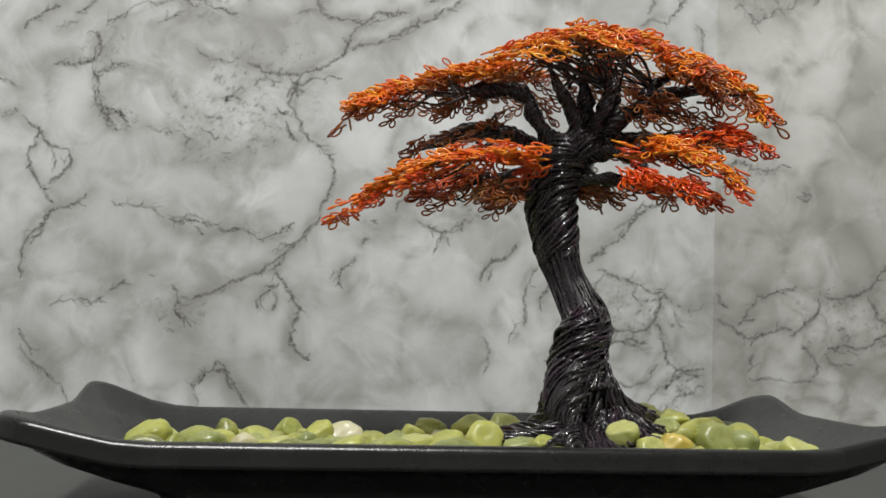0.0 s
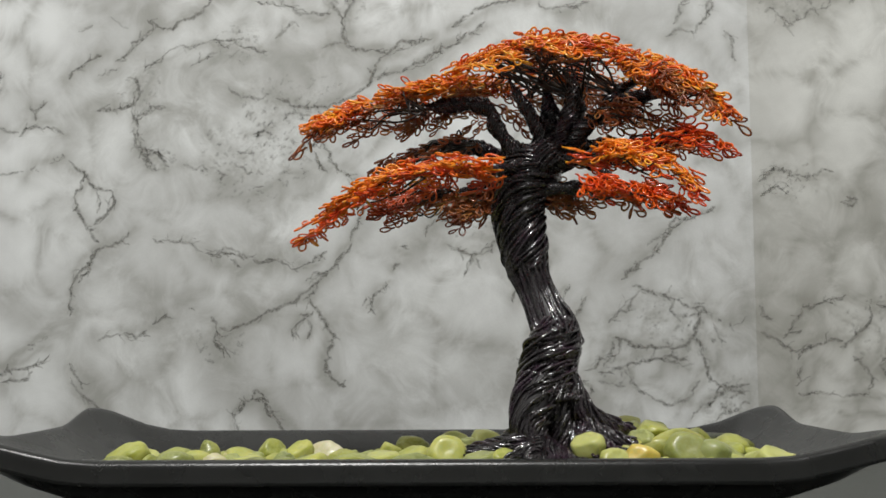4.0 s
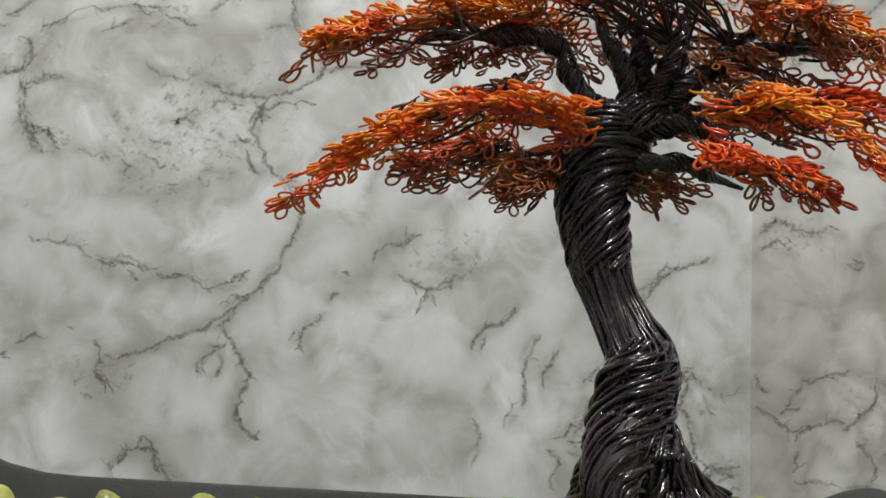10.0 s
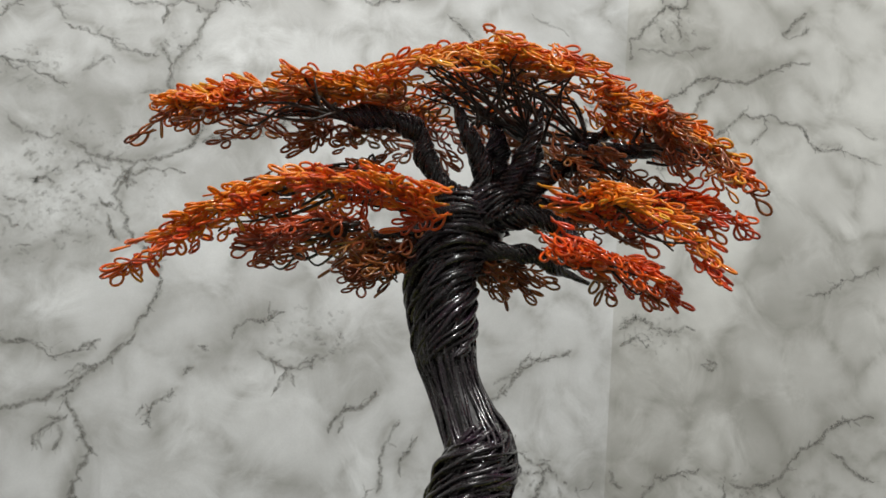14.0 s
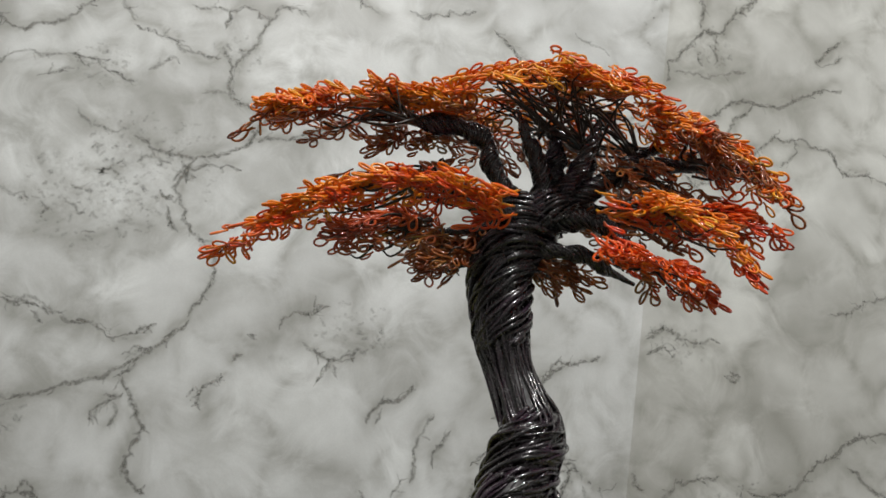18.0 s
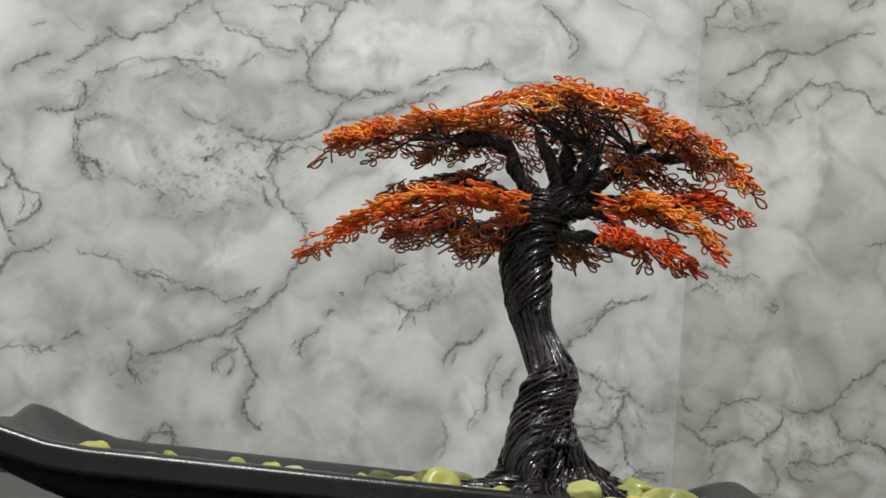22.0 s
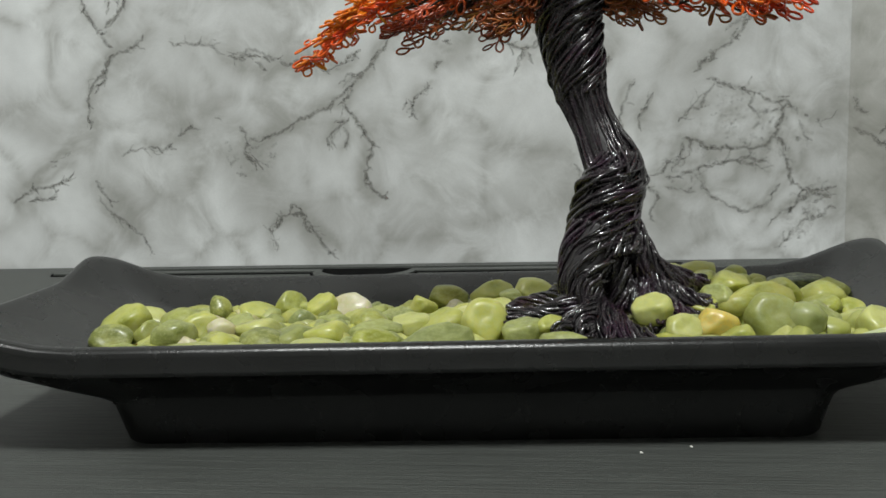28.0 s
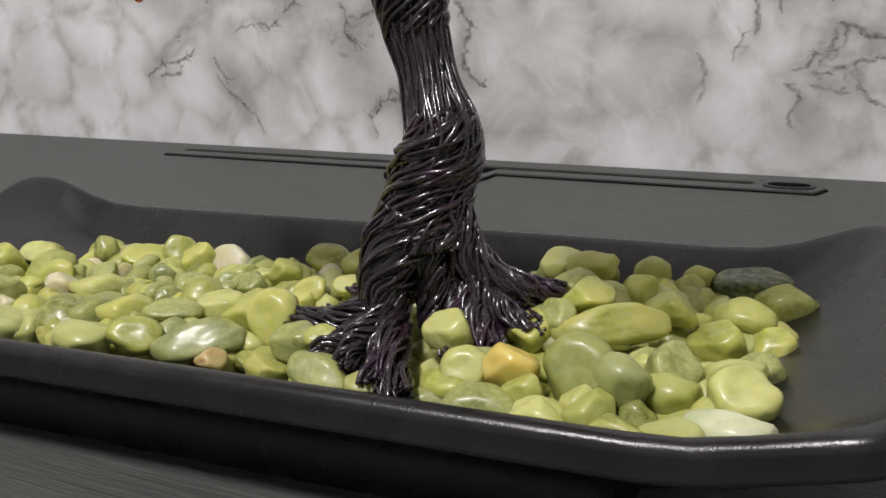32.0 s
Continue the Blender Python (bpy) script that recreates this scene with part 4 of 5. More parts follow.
RING, EYE = slot_outline(0.1985, 0.2270, -0.0060, 0.0075, 0.213, 0.0005, end=1.5), slot_outline(0.2010, 0.2245, -0.0042, 0.0060, 0.213, 0.0005, end=1.5)
put("end_ring", ring_prism("end_ring", RING, EYE, 0.0016, 0.0026, BLACK), insert)
put("slot_floor", filled("slot_floor", EYE, 0.0018, RECESS_SHADE), insert)

# ---- the plate ----
PX, PY, PTURN = 0.0025, -0.2080, 3.7


def rounded_rect(a, b, r, n=9, m=26):
    """Outline of a rounded rectangle with half sizes a, b, always of the same number of points."""
    out = []
    corners = ((a - r, b - r, 0), (-a + r, b - r, 90), (-a + r, -b + r, 180), (a - r, -b + r, 270))
    for k, (cx, cy, turn) in enumerate(corners):
        out += [(cx + r * math.cos(radians(turn + 90 * i / (n - 1))), cy + r * math.sin(radians(turn + 90 * i / (n - 1)))) for i in range(n)]
        nx, ny, nt = corners[(k + 1) % 4]
        x0, y0 = out[-1]
        x1, y1 = nx + r * math.cos(radians(nt)), ny + r * math.sin(radians(nt))
        out += [(x0 + (x1 - x0) * i / m, y0 + (y1 - y0) * i / m) for i in range(1, m)]
    return out


def plate_lift(x, y):
    """How far the rim turns up towards the ends and corners."""
    return float(smooth(0.126, 0.180, abs(x)) * (0.0054 + 0.0036 * smooth(0.025, 0.062, abs(y))) + 0.0030 * smooth(0.146, 0.176, abs(x)) * smooth(0.020, 0.066, y))


def plate_flare(x, y):
    """The ends run out a little towards the front corners."""
    return float(1 + 0.020 * smooth(0.135, 0.178, abs(x)) * smooth(0.0, 0.066, -y))


def loft(name, rings, mat, close=(True, True)):
    """A skin over outlines of rounded rectangles: half sizes, corner radius, height and share of the rim's lift."""
    verts, faces = [], []
    for a, b, r, z, share in rings:
        b *= 1 + 0.09 * float(smooth(0.056, 0.066, b))
        verts += [(x * plate_flare(x, y), y, z + share * plate_lift(x, y)) for x, y in rounded_rect(a, b, r)]
    n = len(verts) // len(rings)
    for i in range(len(rings) - 1):
        for k in range(n):
            j = (k + 1) % n
            faces.append((i * n + k, i * n + j, (i + 1) * n + j, (i + 1) * n + k))
    if close[0]:
        faces.append(tuple(reversed(range(n))))
    if close[1]:
        faces.append(tuple(range((len(rings) - 1) * n, len(rings) * n)))
    return mesh_from(name, verts, faces, mat)


DISH = (
    (0.020, 0.010, 0.006, 0.0180, 0), (0.106, 0.0370, 0.010, 0.0180, 0), (0.120, 0.0430, 0.012, 0.0190, 0.02), (0.136, 0.0490, 0.013, 0.0220, 0.15),
    (0.151, 0.0543, 0.014, 0.0258, 0.45), (0.1635, 0.0588, 0.014, 0.0298, 0.8), (0.1705, 0.0622, 0.014, 0.0330, 1.0), (0.1718, 0.0630, 0.014, 0.0339, 1.0),
    (0.1728, 0.0637, 0.014, 0.0342, 1.0), (0.1738, 0.0646, 0.014, 0.0340, 1.0), (0.1747, 0.0655, 0.014, 0.0334, 1.0), (0.1754, 0.0661, 0.014, 0.0325, 1.0), (0.1758, 0.0665, 0.014, 0.0313, 1.0), (0.1757, 0.0663, 0.014, 0.0293, 1.0), (0.1764, 0.0670, 0.014, 0.0272, 1.0),
    (0.1764, 0.0670, 0.014, 0.0262, 1.0), (0.1756, 0.0663, 0.014, 0.0256, 1.0), (0.1700, 0.0630, 0.013, 0.0248, 0.97), (0.158, 0.0610, 0.013, 0.0217, 0.75), (0.140, 0.0585, 0.012, 0.0184, 0.4), (0.128, 0.0568, 0.011, 0.0155, 0.15),
)
FOOT = (
    (0.128, 0.0568, 0.011, 0.0155, 0.15), (0.1235, 0.0558, 0.011, 0.0138, 0.05), (0.1212, 0.0550, 0.011, 0.0115, 0), (0.1172, 0.0538, 0.010, 0.0008, 0), (0.1164, 0.0534, 0.010, 0.0, 0),
    (0.1115, 0.050, 0.008, 0.0, 0), (0.110, 0.048, 0.008, 0.004, 0),
)
plate = thing("serving_plate", "matt black rectangular plate with upturned corners on the desk", "plate", at=(PX, PY, 0))
plate.rotation_euler.z = radians(PTURN)
plate.scale = (1.0, 1.0, 1.09)
put("dish", loft("dish", DISH, PLATE, (True, False)), plate)
put("foot", loft("foot", FOOT, PLATE, (False, True)), plate)


# ---- the wire tree ----
rng = np.random.default_rng(11)
tree = thing("wire_bonsai_tree", "small bonsai tree of twisted black wire with orange loops for leaves", "wire tree", at=(0.0532, -0.217, 0.030))
tree.scale = (1.02, 1.0, 1.02)
TO = np.array((0.047, -0.22, 0.030))


def strands(path, count, twist, wire, verts=None, faces=None, n=70, fill=1.0, sides=6, fray=0.0):
    """Wires laid round a bundle. path: rows of x, y, z, radius in cm; twist: turns along its length, or rows of turns along it."""
    p = spline(path, n)
    c, r = p[:, :3] / 100 - TO, p[:, 3] / 100
    tan = np.gradient(c, axis=0)
    tan /= np.linalg.norm(tan, axis=1, keepdims=True)
    u = np.cross(tan, (0.05, 1.0, 0.02))
    u /= np.linalg.norm(u, axis=1, keepdims=True)
    w = np.cross(tan, u)
    turns = np.interp(np.linspace(0, 1, n), np.linspace(0, 1, len(np.atleast_1d(twist))), np.atleast_1d(twist)) if np.ndim(twist) else np.linspace(0, twist, n)
    verts, faces = ([], []) if verts is None else (verts, faces)
    for k in range(count):
        th = 2 * math.pi * (k / count + turns) + 0.45 * np.sin(np.linspace(0, rng.uniform(6, 14), n) + rng.uniform(0, 6)) * rng.uniform(0.1, 0.6)
        rr = r * fill * rng.uniform(0.88, 1.09) * (1 + 0.07 * np.sin(np.linspace(0, rng.uniform(5, 16), n) + rng.uniform(0, 6)))
        rr = rr * (1 + 0.025 * np.sin(np.linspace(0, 30, n) * rng.uniform(0.6, 1.4) + rng.uniform(0, 6)))
        th = th + 0.045 * np.sin(np.linspace(0, 26, n) * rng.uniform(0.6, 1.4) + rng.uniform(0, 6))
        q = c + rr[:, None] * (np.cos(th)[:, None] * u + np.sin(th)[:, None] * w)
        if fray:
            q += np.linspace(0, 1, n)[:, None] ** 2 * rng.normal(0, fray / 100, 3)
        tube(q, wire / 100 * rng.uniform(0.6, 1.5), sides, verts, faces)
    return verts, faces


def core(path, n=60, share=0.93):
    p = spline(path, n)
    return tube(p[:, :3] / 100 - TO, p[:, 3] / 100 * share, 16)


def wound(name, path, count, twist, wire, label="", n=70, fray=0.0, mat=None):
    """A bundle with its core, as one part of the tree."""
    ob = put(name, mesh_from(name, *strands(path, count, twist, wire, n=n, fray=fray), mat or WIRE), tree, label)
    put("bundle_core", mesh_from("bundle_core", *core(path), CORE), ob)
    return ob


TRUNK = (
    (4.80, -21.77, 5.29, 1.25), (4.68, -21.65, 5.98, 1.15), (4.73, -21.49, 6.58, 1.02), (4.96, -21.31, 7.29, 1), (5.12, -21.13, 8.00, 1.02), (5.09, -20.96, 8.61, 0.95), (4.71, -20.69, 9.44, 0.8),
    (4.35, -20.41, 10.28, 0.74), (3.98, -20.21, 11.34, 0.84), (3.79, -20.10, 12.39, 0.92), (3.64, -20.12, 13.43, 0.97), (3.70, -20.14, 14.47, 1.08), (4.07, -20.16, 15.52, 1.15), (4.59, -20.18, 16.24, 1), (4.90, -20.19, 16.76, 0.6),
)
wound("trunk", TRUNK, 76, (0, 0.10, 0.18, 0.24, 0.26, 0.28, 0.32, 0.46, 0.72, 1.10), 0.060, "twisted bundle of glossy black wire", 110)
# wraps that lie over the trunk
for name, path, count, twist, wire in (
    ("trunk_wrap", ((4.61, -21.72, 5.58, 1.28), (4.70, -21.57, 6.28, 1.16), (4.86, -21.36, 7.09, 1.13), (5.07, -21.18, 7.80, 1.13), (5.13, -21.03, 8.41, 1.00), (4.98, -20.88, 8.95, 0.80)), 40, 0.85, 0.074),
    ("trunk_wrap", ((4.05, -20.22, 11.10, 0.80), (3.87, -20.14, 11.86, 0.92), (3.73, -20.11, 12.91, 1.03), (3.64, -20.13, 13.85, 1.1), (3.84, -20.15, 14.89, 1.22), (4.23, -20.17, 15.72, 1.24), (4.69, -20.18, 16.35, 1)), 44, 1.15, 0.078),
):
    put(name, mesh_from(name, *strands(path, count, twist, wire, n=80), WIRE), tree)
# legs that run down into the roots
LEGS = (
    ((4.54, -22.00, 6.38, 0.90), (4.10, -22.40, 5.29, 0.88), (3.92, -22.75, 4.40, 0.74), (4.25, -23.10, 3.60, 0.5), (4.50, -23.80, 3.15, 0.36)),
    ((5.15, -21.45, 6.90, 0.72), (5.60, -21.55, 5.95, 0.62), (6.05, -21.65, 5.15, 0.56), (6.75, -21.55, 4.60, 0.44), (7.70, -21.20, 4.30, 0.20)),
    ((4.37, -21.05, 5.98, 0.7), (3.94, -20.83, 4.99, 0.62), (3.60, -20.58, 4.10, 0.50), (3.20, -20.20, 3.40, 0.4)),
    ((4.98, -20.95, 5.98, 0.6), (5.24, -20.62, 4.99, 0.5), (5.60, -20.38, 4.10, 0.45), (6.00, -20.00, 3.40, 0.40)),
    ((4.95, -21.95, 6.10, 0.55), (5.10, -22.10, 5.10, 0.50), (5.15, -22.20, 4.20, 0.46), (5.30, -22.40, 3.40, 0.40)),
)
for leg in LEGS:
    wound("root_leg", leg, 34, 0.55, 0.058, n=50, fray=0.10)
# roots that fan out over the stones
ROOTS = (
    ((4.0, -22.9, 4.15), (3.0, -23.2, 3.60), (2.1, -23.4, 3.40), (1.3, -23.5, 3.30), 0.42), ((4.0, -22.7, 4.05), (3.1, -22.8, 3.55), (2.4, -22.8, 3.35), (1.8, -22.7, 3.25), 0.34),
    ((4.3, -23.2, 3.85), (4.0, -24.2, 3.50), (4.0, -24.8, 3.25), (4.1, -25.3, 3.00), 0.40), ((4.4, -23.2, 3.75), (4.9, -24.2, 3.45), (5.5, -25.1, 3.15), (6.1, -25.9, 2.85), 0.46),
    ((4.4, -23.2, 3.65), (4.6, -24.1, 3.35), (4.9, -24.9, 3.10), (5.1, -25.6, 2.85), 0.40), ((4.3, -23.3, 3.75), (3.6, -24.0, 3.45), (3.2, -24.6, 3.25), (3.0, -25.0, 3.10), 0.34),
    ((6.5, -21.6, 4.70), (7.2, -21.4, 4.45), (7.8, -21.0, 4.25), (8.4, -20.6, 4.10), 0.40), ((6.2, -21.7, 4.60), (6.9, -22.0, 4.10), (7.6, -22.2, 3.80), (8.3, -22.4, 3.60), 0.44),
    ((6.0, -21.7, 4.40), (6.5, -22.4, 3.90), (7.1, -23.0, 3.55), (7.6, -23.5, 3.25), 0.42), ((5.9, -21.8, 4.20), (6.1, -22.6, 3.80), (6.4, -23.3, 3.45), (6.6, -23.8, 3.15), 0.38),
    ((3.6, -20.6, 4.05), (2.8, -20.3, 3.55), (2.0, -20.2, 3.35), (1.3, -20.1, 3.15), 0.40), ((5.8, -20.4, 3.95), (6.6, -20.1, 3.55), (7.4, -19.9, 3.35), (8.1, -19.8, 3.25), 0.40),
)
for a, b, c, d, r in ROOTS:
    path = [(*a, r), (*b, r * 0.95), (*c, r * 0.75), (*d, r * 0.45)]
    verts, faces = strands(path, 24, 0.7, 0.062, n=34, fray=0.13)
    strands(path, 12, 0.5, 0.056, verts, faces, n=34, fill=0.5, fray=0.16)
    put("root", mesh_from("root", verts, faces, WIRE), tree)

# branches: rows of x, y, z, radius in cm
BRANCHES = (
    (((4.07, -20.37, 15.93, 0.55), (3.23, -20.59, 16.87, 0.42), (2.66, -20.61, 17.70, 0.4), (2.39, -20.62, 18.43, 0.4), (1.56, -20.73, 18.79, 0.42), (0.41, -20.73, 18.74, 0.4), (-0.84, -20.72, 18.64, 0.26), (-2.30, -20.62, 18.33, 0.15)), 1.6),
    (((4.80, -20.18, 16.56, 0.75), (5.06, -20.30, 17.30, 0.58), (5.10, -20.42, 18.10, 0.48), (5.00, -20.54, 18.90, 0.40), (4.80, -20.55, 19.80, 0.18)), 0.6),
    (((4.70, -20.40, 16.60, 0.55), (4.55, -20.80, 17.40, 0.42), (4.15, -21.00, 18.20, 0.36), (3.65, -21.10, 19.00, 0.28), (3.20, -21.20, 19.80, 0.12)), 0.7),
    (((5.20, -20.60, 16.80, 0.50), (5.60, -21.00, 17.60, 0.40), (5.90, -21.30, 18.40, 0.32), (6.10, -21.50, 19.20, 0.24), (6.20, -21.60, 19.90, 0.10)), 0.7),
    (((5.32, -19.99, 16.76, 0.5), (6.04, -20.11, 17.70, 0.42), (6.40, -20.22, 18.63, 0.38), (6.45, -20.24, 19.67, 0.22)), 0.6),
    (((5.43, -20.39, 16.66, 0.62), (6.47, -20.80, 17.50, 0.45), (7.72, -21.12, 18.33, 0.4), (9.18, -21.23, 18.85, 0.34), (10.64, -21.23, 19.06, 0.22), (11.89, -21.13, 18.85, 0.12)), 1.0),
    (((7.51, -20.92, 18.23, 0.3), (7.92, -20.63, 19.05, 0.32), (8.75, -20.44, 19.67, 0.24), (9.58, -20.25, 19.98, 0.12)), 0.7),
    (((3.75, -19.77, 15.93, 0.5), (2.49, -18.99, 16.86, 0.42), (1.24, -18.60, 17.27, 0.45), (-0.22, -18.50, 17.27, 0.42), (-1.68, -18.39, 16.65, 0.3), (-2.93, -18.28, 16.13, 0.14)), 1.2),
    (((5.02, -20.77, 15.94, 0.55), (6.07, -21.37, 16.05, 0.42), (6.91, -21.77, 15.74, 0.34), (7.44, -21.96, 15.11, 0.28), (7.86, -21.74, 14.49, 0.18)), 0.8),
    (((5.42, -20.08, 16.56, 0.5), (6.67, -20.09, 16.87, 0.45), (7.93, -20.19, 16.76, 0.48), (9.18, -20.19, 16.87, 0.36), (11.06, -20.29, 16.97, 0.16)), 0.9),
    (((4.39, -20.55, 14.89, 0.35), (5.44, -21.15, 14.79, 0.3), (6.38, -21.15, 14.79, 0.32), (7.32, -20.75, 14.58, 0.24), (8.57, -20.34, 14.37, 0.12)), 0.8),
    (((3.55, -20.46, 15.10, 0.35), (2.51, -20.56, 15.21, 0.17), (1.26, -20.35, 14.89, 0.13), (-0.42, -20.04, 14.37, 0.08)), 0.8),
    (((3.55, -19.55, 14.68, 0.3), (2.92, -18.85, 14.57, 0.22), (2.08, -18.34, 14.36, 0.14), (1.04, -18.14, 14.05, 0.08)), 0.8),
    (((3.76, -20.77, 15.83, 0.4), (2.73, -21.76, 15.53, 0.24), (1.06, -22.56, 15.33, 0.18), (-1.03, -22.76, 15.12, 0.12)), 0.8),
)
for path, twist in BRANCHES:
    wound("branch", [(x, y, z, r * 0.76 * (1.0 + 0.22 * math.sin(3.7 * k + x)) * min(1.0, 0.12 + 0.30 * (10 - k))) for k, (x, y, z, r) in enumerate(spline(path, 11))], 20, twist * 2.6, 0.046, n=70)
put("branch_wrap", mesh_from("branch_wrap", *strands(((5.33, -20.47, 15.73, 1.15), (5.01, -20.38, 16.25, 1.05), (4.80, -20.29, 16.87, 0.95)), 34, 0.7, 0.055, n=40), WIRE), tree, "dark purple-black wire wrap")


# ---- leaf loops ----
def loop_points(length, width):
    """A drop-shaped wire loop on a short stem, along +x."""
    out = [(-0.35 * length, 0.02 * width, 0)]
    for k in range(13):
        a = math.pi + 2 * math.pi * k / 12
        x = 0.5 * length + 0.5 * length * math.cos(a)
        out.append((x, -0.5 * width * math.sin(a) * (0.55 + 0.45 * min(1, x / (0.6 * length))), 0.0))
    return np.array(out)


LOOP_FORMS = [tube(loop_points(1.0, w) * 1.0, 0.082, 5) for w in (0.52, 0.60, 0.68, 0.46)]
LOOP_FORMS = [(np.array(v), f) for v, f in LOOP_FORMS]


def loop_pose(at, way, up, size):
    x = np.array(way, float)
    x /= np.linalg.norm(x)
    z = np.array(up, float) - x * np.dot(up, x)
    z /= np.linalg.norm(z)
    y = np.cross(z, x)
    return np.stack([x, y, z], 1) * size, np.array(at, float)


SINGLES = {}


def single_loop(form, mat):
    if (form, mat.name) not in SINGLES:
        v, f = LOOP_FORMS[form]
        SINGLES[form, mat.name] = mesh_from("leaf_loop", v, f, mat)
    return SINGLES[form, mat.name]


def foliage(spine, half, droop, count, mat, under, single=0, thick=0.28, under_share=0.16, twigs=14, label="", size=0.54, fork=None, hang=0.0):
    """A pad of wire loops. spine: rows of x, y, z in cm from the branch to the tip; half: half widths along it; droop: how far the edges hang."""
    s = spline(spine, 40)
    hw = np.interp(np.linspace(0, 1, 40), np.linspace(0, 1, len(half)), half)
    tan = np.gradient(s, axis=0)
    tan /= np.linalg.norm(tan, axis=1, keepdims=True)
    side = np.cross((0, 0, 1.0), tan)
    side /= np.linalg.norm(side, axis=1, keepdims=True)
    hw = np.maximum(hw, 0.22)
    weight = np.cumsum(hw + 0.45)
    weight /= weight[-1]
    tops, lows = ([], []), ([], [])
    holder = None
    made = []
    for k in range(int(count * 0.15)):
        # a sprig: a stem with loops to both sides and one at its end
        t = np.interp(rng.uniform(), weight, np.linspace(0, 1, 40)) * 0.95
        i = min(39, int(t * 39.99))
        w = float(np.clip(rng.uniform(-1, 1), -0.96, 0.96))
        lump = 0.12 * math.sin(3.1 * s[i][0] + 2.3 * w * hw[i] + len(spine))
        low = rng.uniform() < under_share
        way = tan[i] * (0.9 + 0.3 * t) + side[i] * w * 1.0 + np.array((0, 0, -0.30 * abs(w) * droop / max(0.5, hw[i]))) + rng.normal(0, 0.22 - 0.12 * t, 3) * (1, 1, 0.5)
        up = np.array((0, 0, 1.0)) + side[i] * w * 0.5 + rng.normal(0, 0.30, 3)
        up = up * (1 - hang) + np.array((0.1, -1.0, 0.25)) * hang
        way = way * (1 - 0.4 * hang) - np.array((0, 0, 0.5 * hang))
        way /= np.linalg.norm(way)
        across = np.cross(up, way)
        across /= np.linalg.norm(across) + 1e-9
        n = int(rng.integers(4, 7)) - (2 if t > 0.72 else 0)
        step = size * 0.46
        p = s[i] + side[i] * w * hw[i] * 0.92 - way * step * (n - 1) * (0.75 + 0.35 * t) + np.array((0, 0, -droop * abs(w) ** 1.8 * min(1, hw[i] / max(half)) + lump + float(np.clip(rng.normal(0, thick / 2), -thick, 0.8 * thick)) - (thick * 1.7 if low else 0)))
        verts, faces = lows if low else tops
        for q in range(n):
            turn = 0.0 if q == n - 1 else (0.75 if q % 2 else -0.75) + rng.normal(0, 0.16)
            at_ = p + way * step * q + across * turn * 0.10 - np.array((0, 0, 0.012 * q * q))
            tilt = up + across * turn * rng.uniform(-0.2, 0.5) + rng.normal(0, 0.22, 3)
            m, at = loop_pose(at_ / 100 - TO, way * math.cos(turn) + across * math.sin(turn) + rng.normal(0, 0.10, 3), tilt, size / 100 * rng.uniform(0.82, 1.15))
            form = int(rng.integers(4))
            v, f = LOOP_FORMS[form]
            if not low and single and len(made) < single and w * side[i][1] < 0.2:
                made.append((form, m, at))
                continue
            start = len(verts)
            verts.extend(v @ m.T + at)
            faces.extend(tuple(start + c for c in fc) for fc in f)
        tube(np.array([p - way * step, p + way * step * (n - 1) * 0.5, p + way * step * (n - 1)]) / 100 - TO, size * 0.00065, 4, verts, faces)
    pad = put("leaf_pad", mesh_from("leaf_pad", *tops, mat), tree, label, "stuff")
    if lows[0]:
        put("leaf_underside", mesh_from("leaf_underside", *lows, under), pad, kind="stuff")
    for form, m, at in made:
        ob = put("leaf_loop", single_loop(form, mat), pad)
        ob.matrix_local = Matrix([[*m[r], at[r]] for r in range(3)] + [[0, 0, 0, 1]])
    # thin stems from the branch out to the loops
    verts, faces = [], []
    forks = np.array(fork if fork is not None else spine[0], float).reshape(-1, 3)
    for k in range(twigs):
        i = int(rng.integers(6, 29))
        w = rng.uniform(-0.85, 0.85)
        end = s[i] + side[i] * w * hw[i] + np.array((0, 0, -droop * abs(w) ** 1.8 - 0.25))
        from_ = forks[int(rng.integers(len(forks)))] + rng.normal(0, 0.14, 3)
        mid = from_ * 0.6 + end * 0.4 + np.array((0, 0, 0.1)) + rng.normal(0, 0.25, 3)
        late = from_ * 0.25 + end * 0.75 + rng.normal(0, 0.22, 3)
        tube(spline([from_, mid, late, end], 14) / 100 - TO, np.linspace(0.0006, 0.0003, 14), 5, verts, faces)
    if twigs:
        put("stem_fan", mesh_from("stem_fan", verts, faces, TWIG), pad, "fan of thin black wire stems", "stuff")
    return pad


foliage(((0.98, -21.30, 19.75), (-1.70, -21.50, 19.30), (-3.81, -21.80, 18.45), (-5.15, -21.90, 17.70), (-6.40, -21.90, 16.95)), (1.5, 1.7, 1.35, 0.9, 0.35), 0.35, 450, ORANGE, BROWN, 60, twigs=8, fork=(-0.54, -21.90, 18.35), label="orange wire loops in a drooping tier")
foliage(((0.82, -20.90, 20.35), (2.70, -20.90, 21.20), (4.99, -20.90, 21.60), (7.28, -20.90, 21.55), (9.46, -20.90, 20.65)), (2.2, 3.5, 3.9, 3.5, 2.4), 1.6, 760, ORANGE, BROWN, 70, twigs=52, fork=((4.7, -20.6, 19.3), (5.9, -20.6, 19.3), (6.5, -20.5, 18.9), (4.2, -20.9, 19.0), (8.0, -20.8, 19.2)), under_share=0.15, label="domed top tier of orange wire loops")
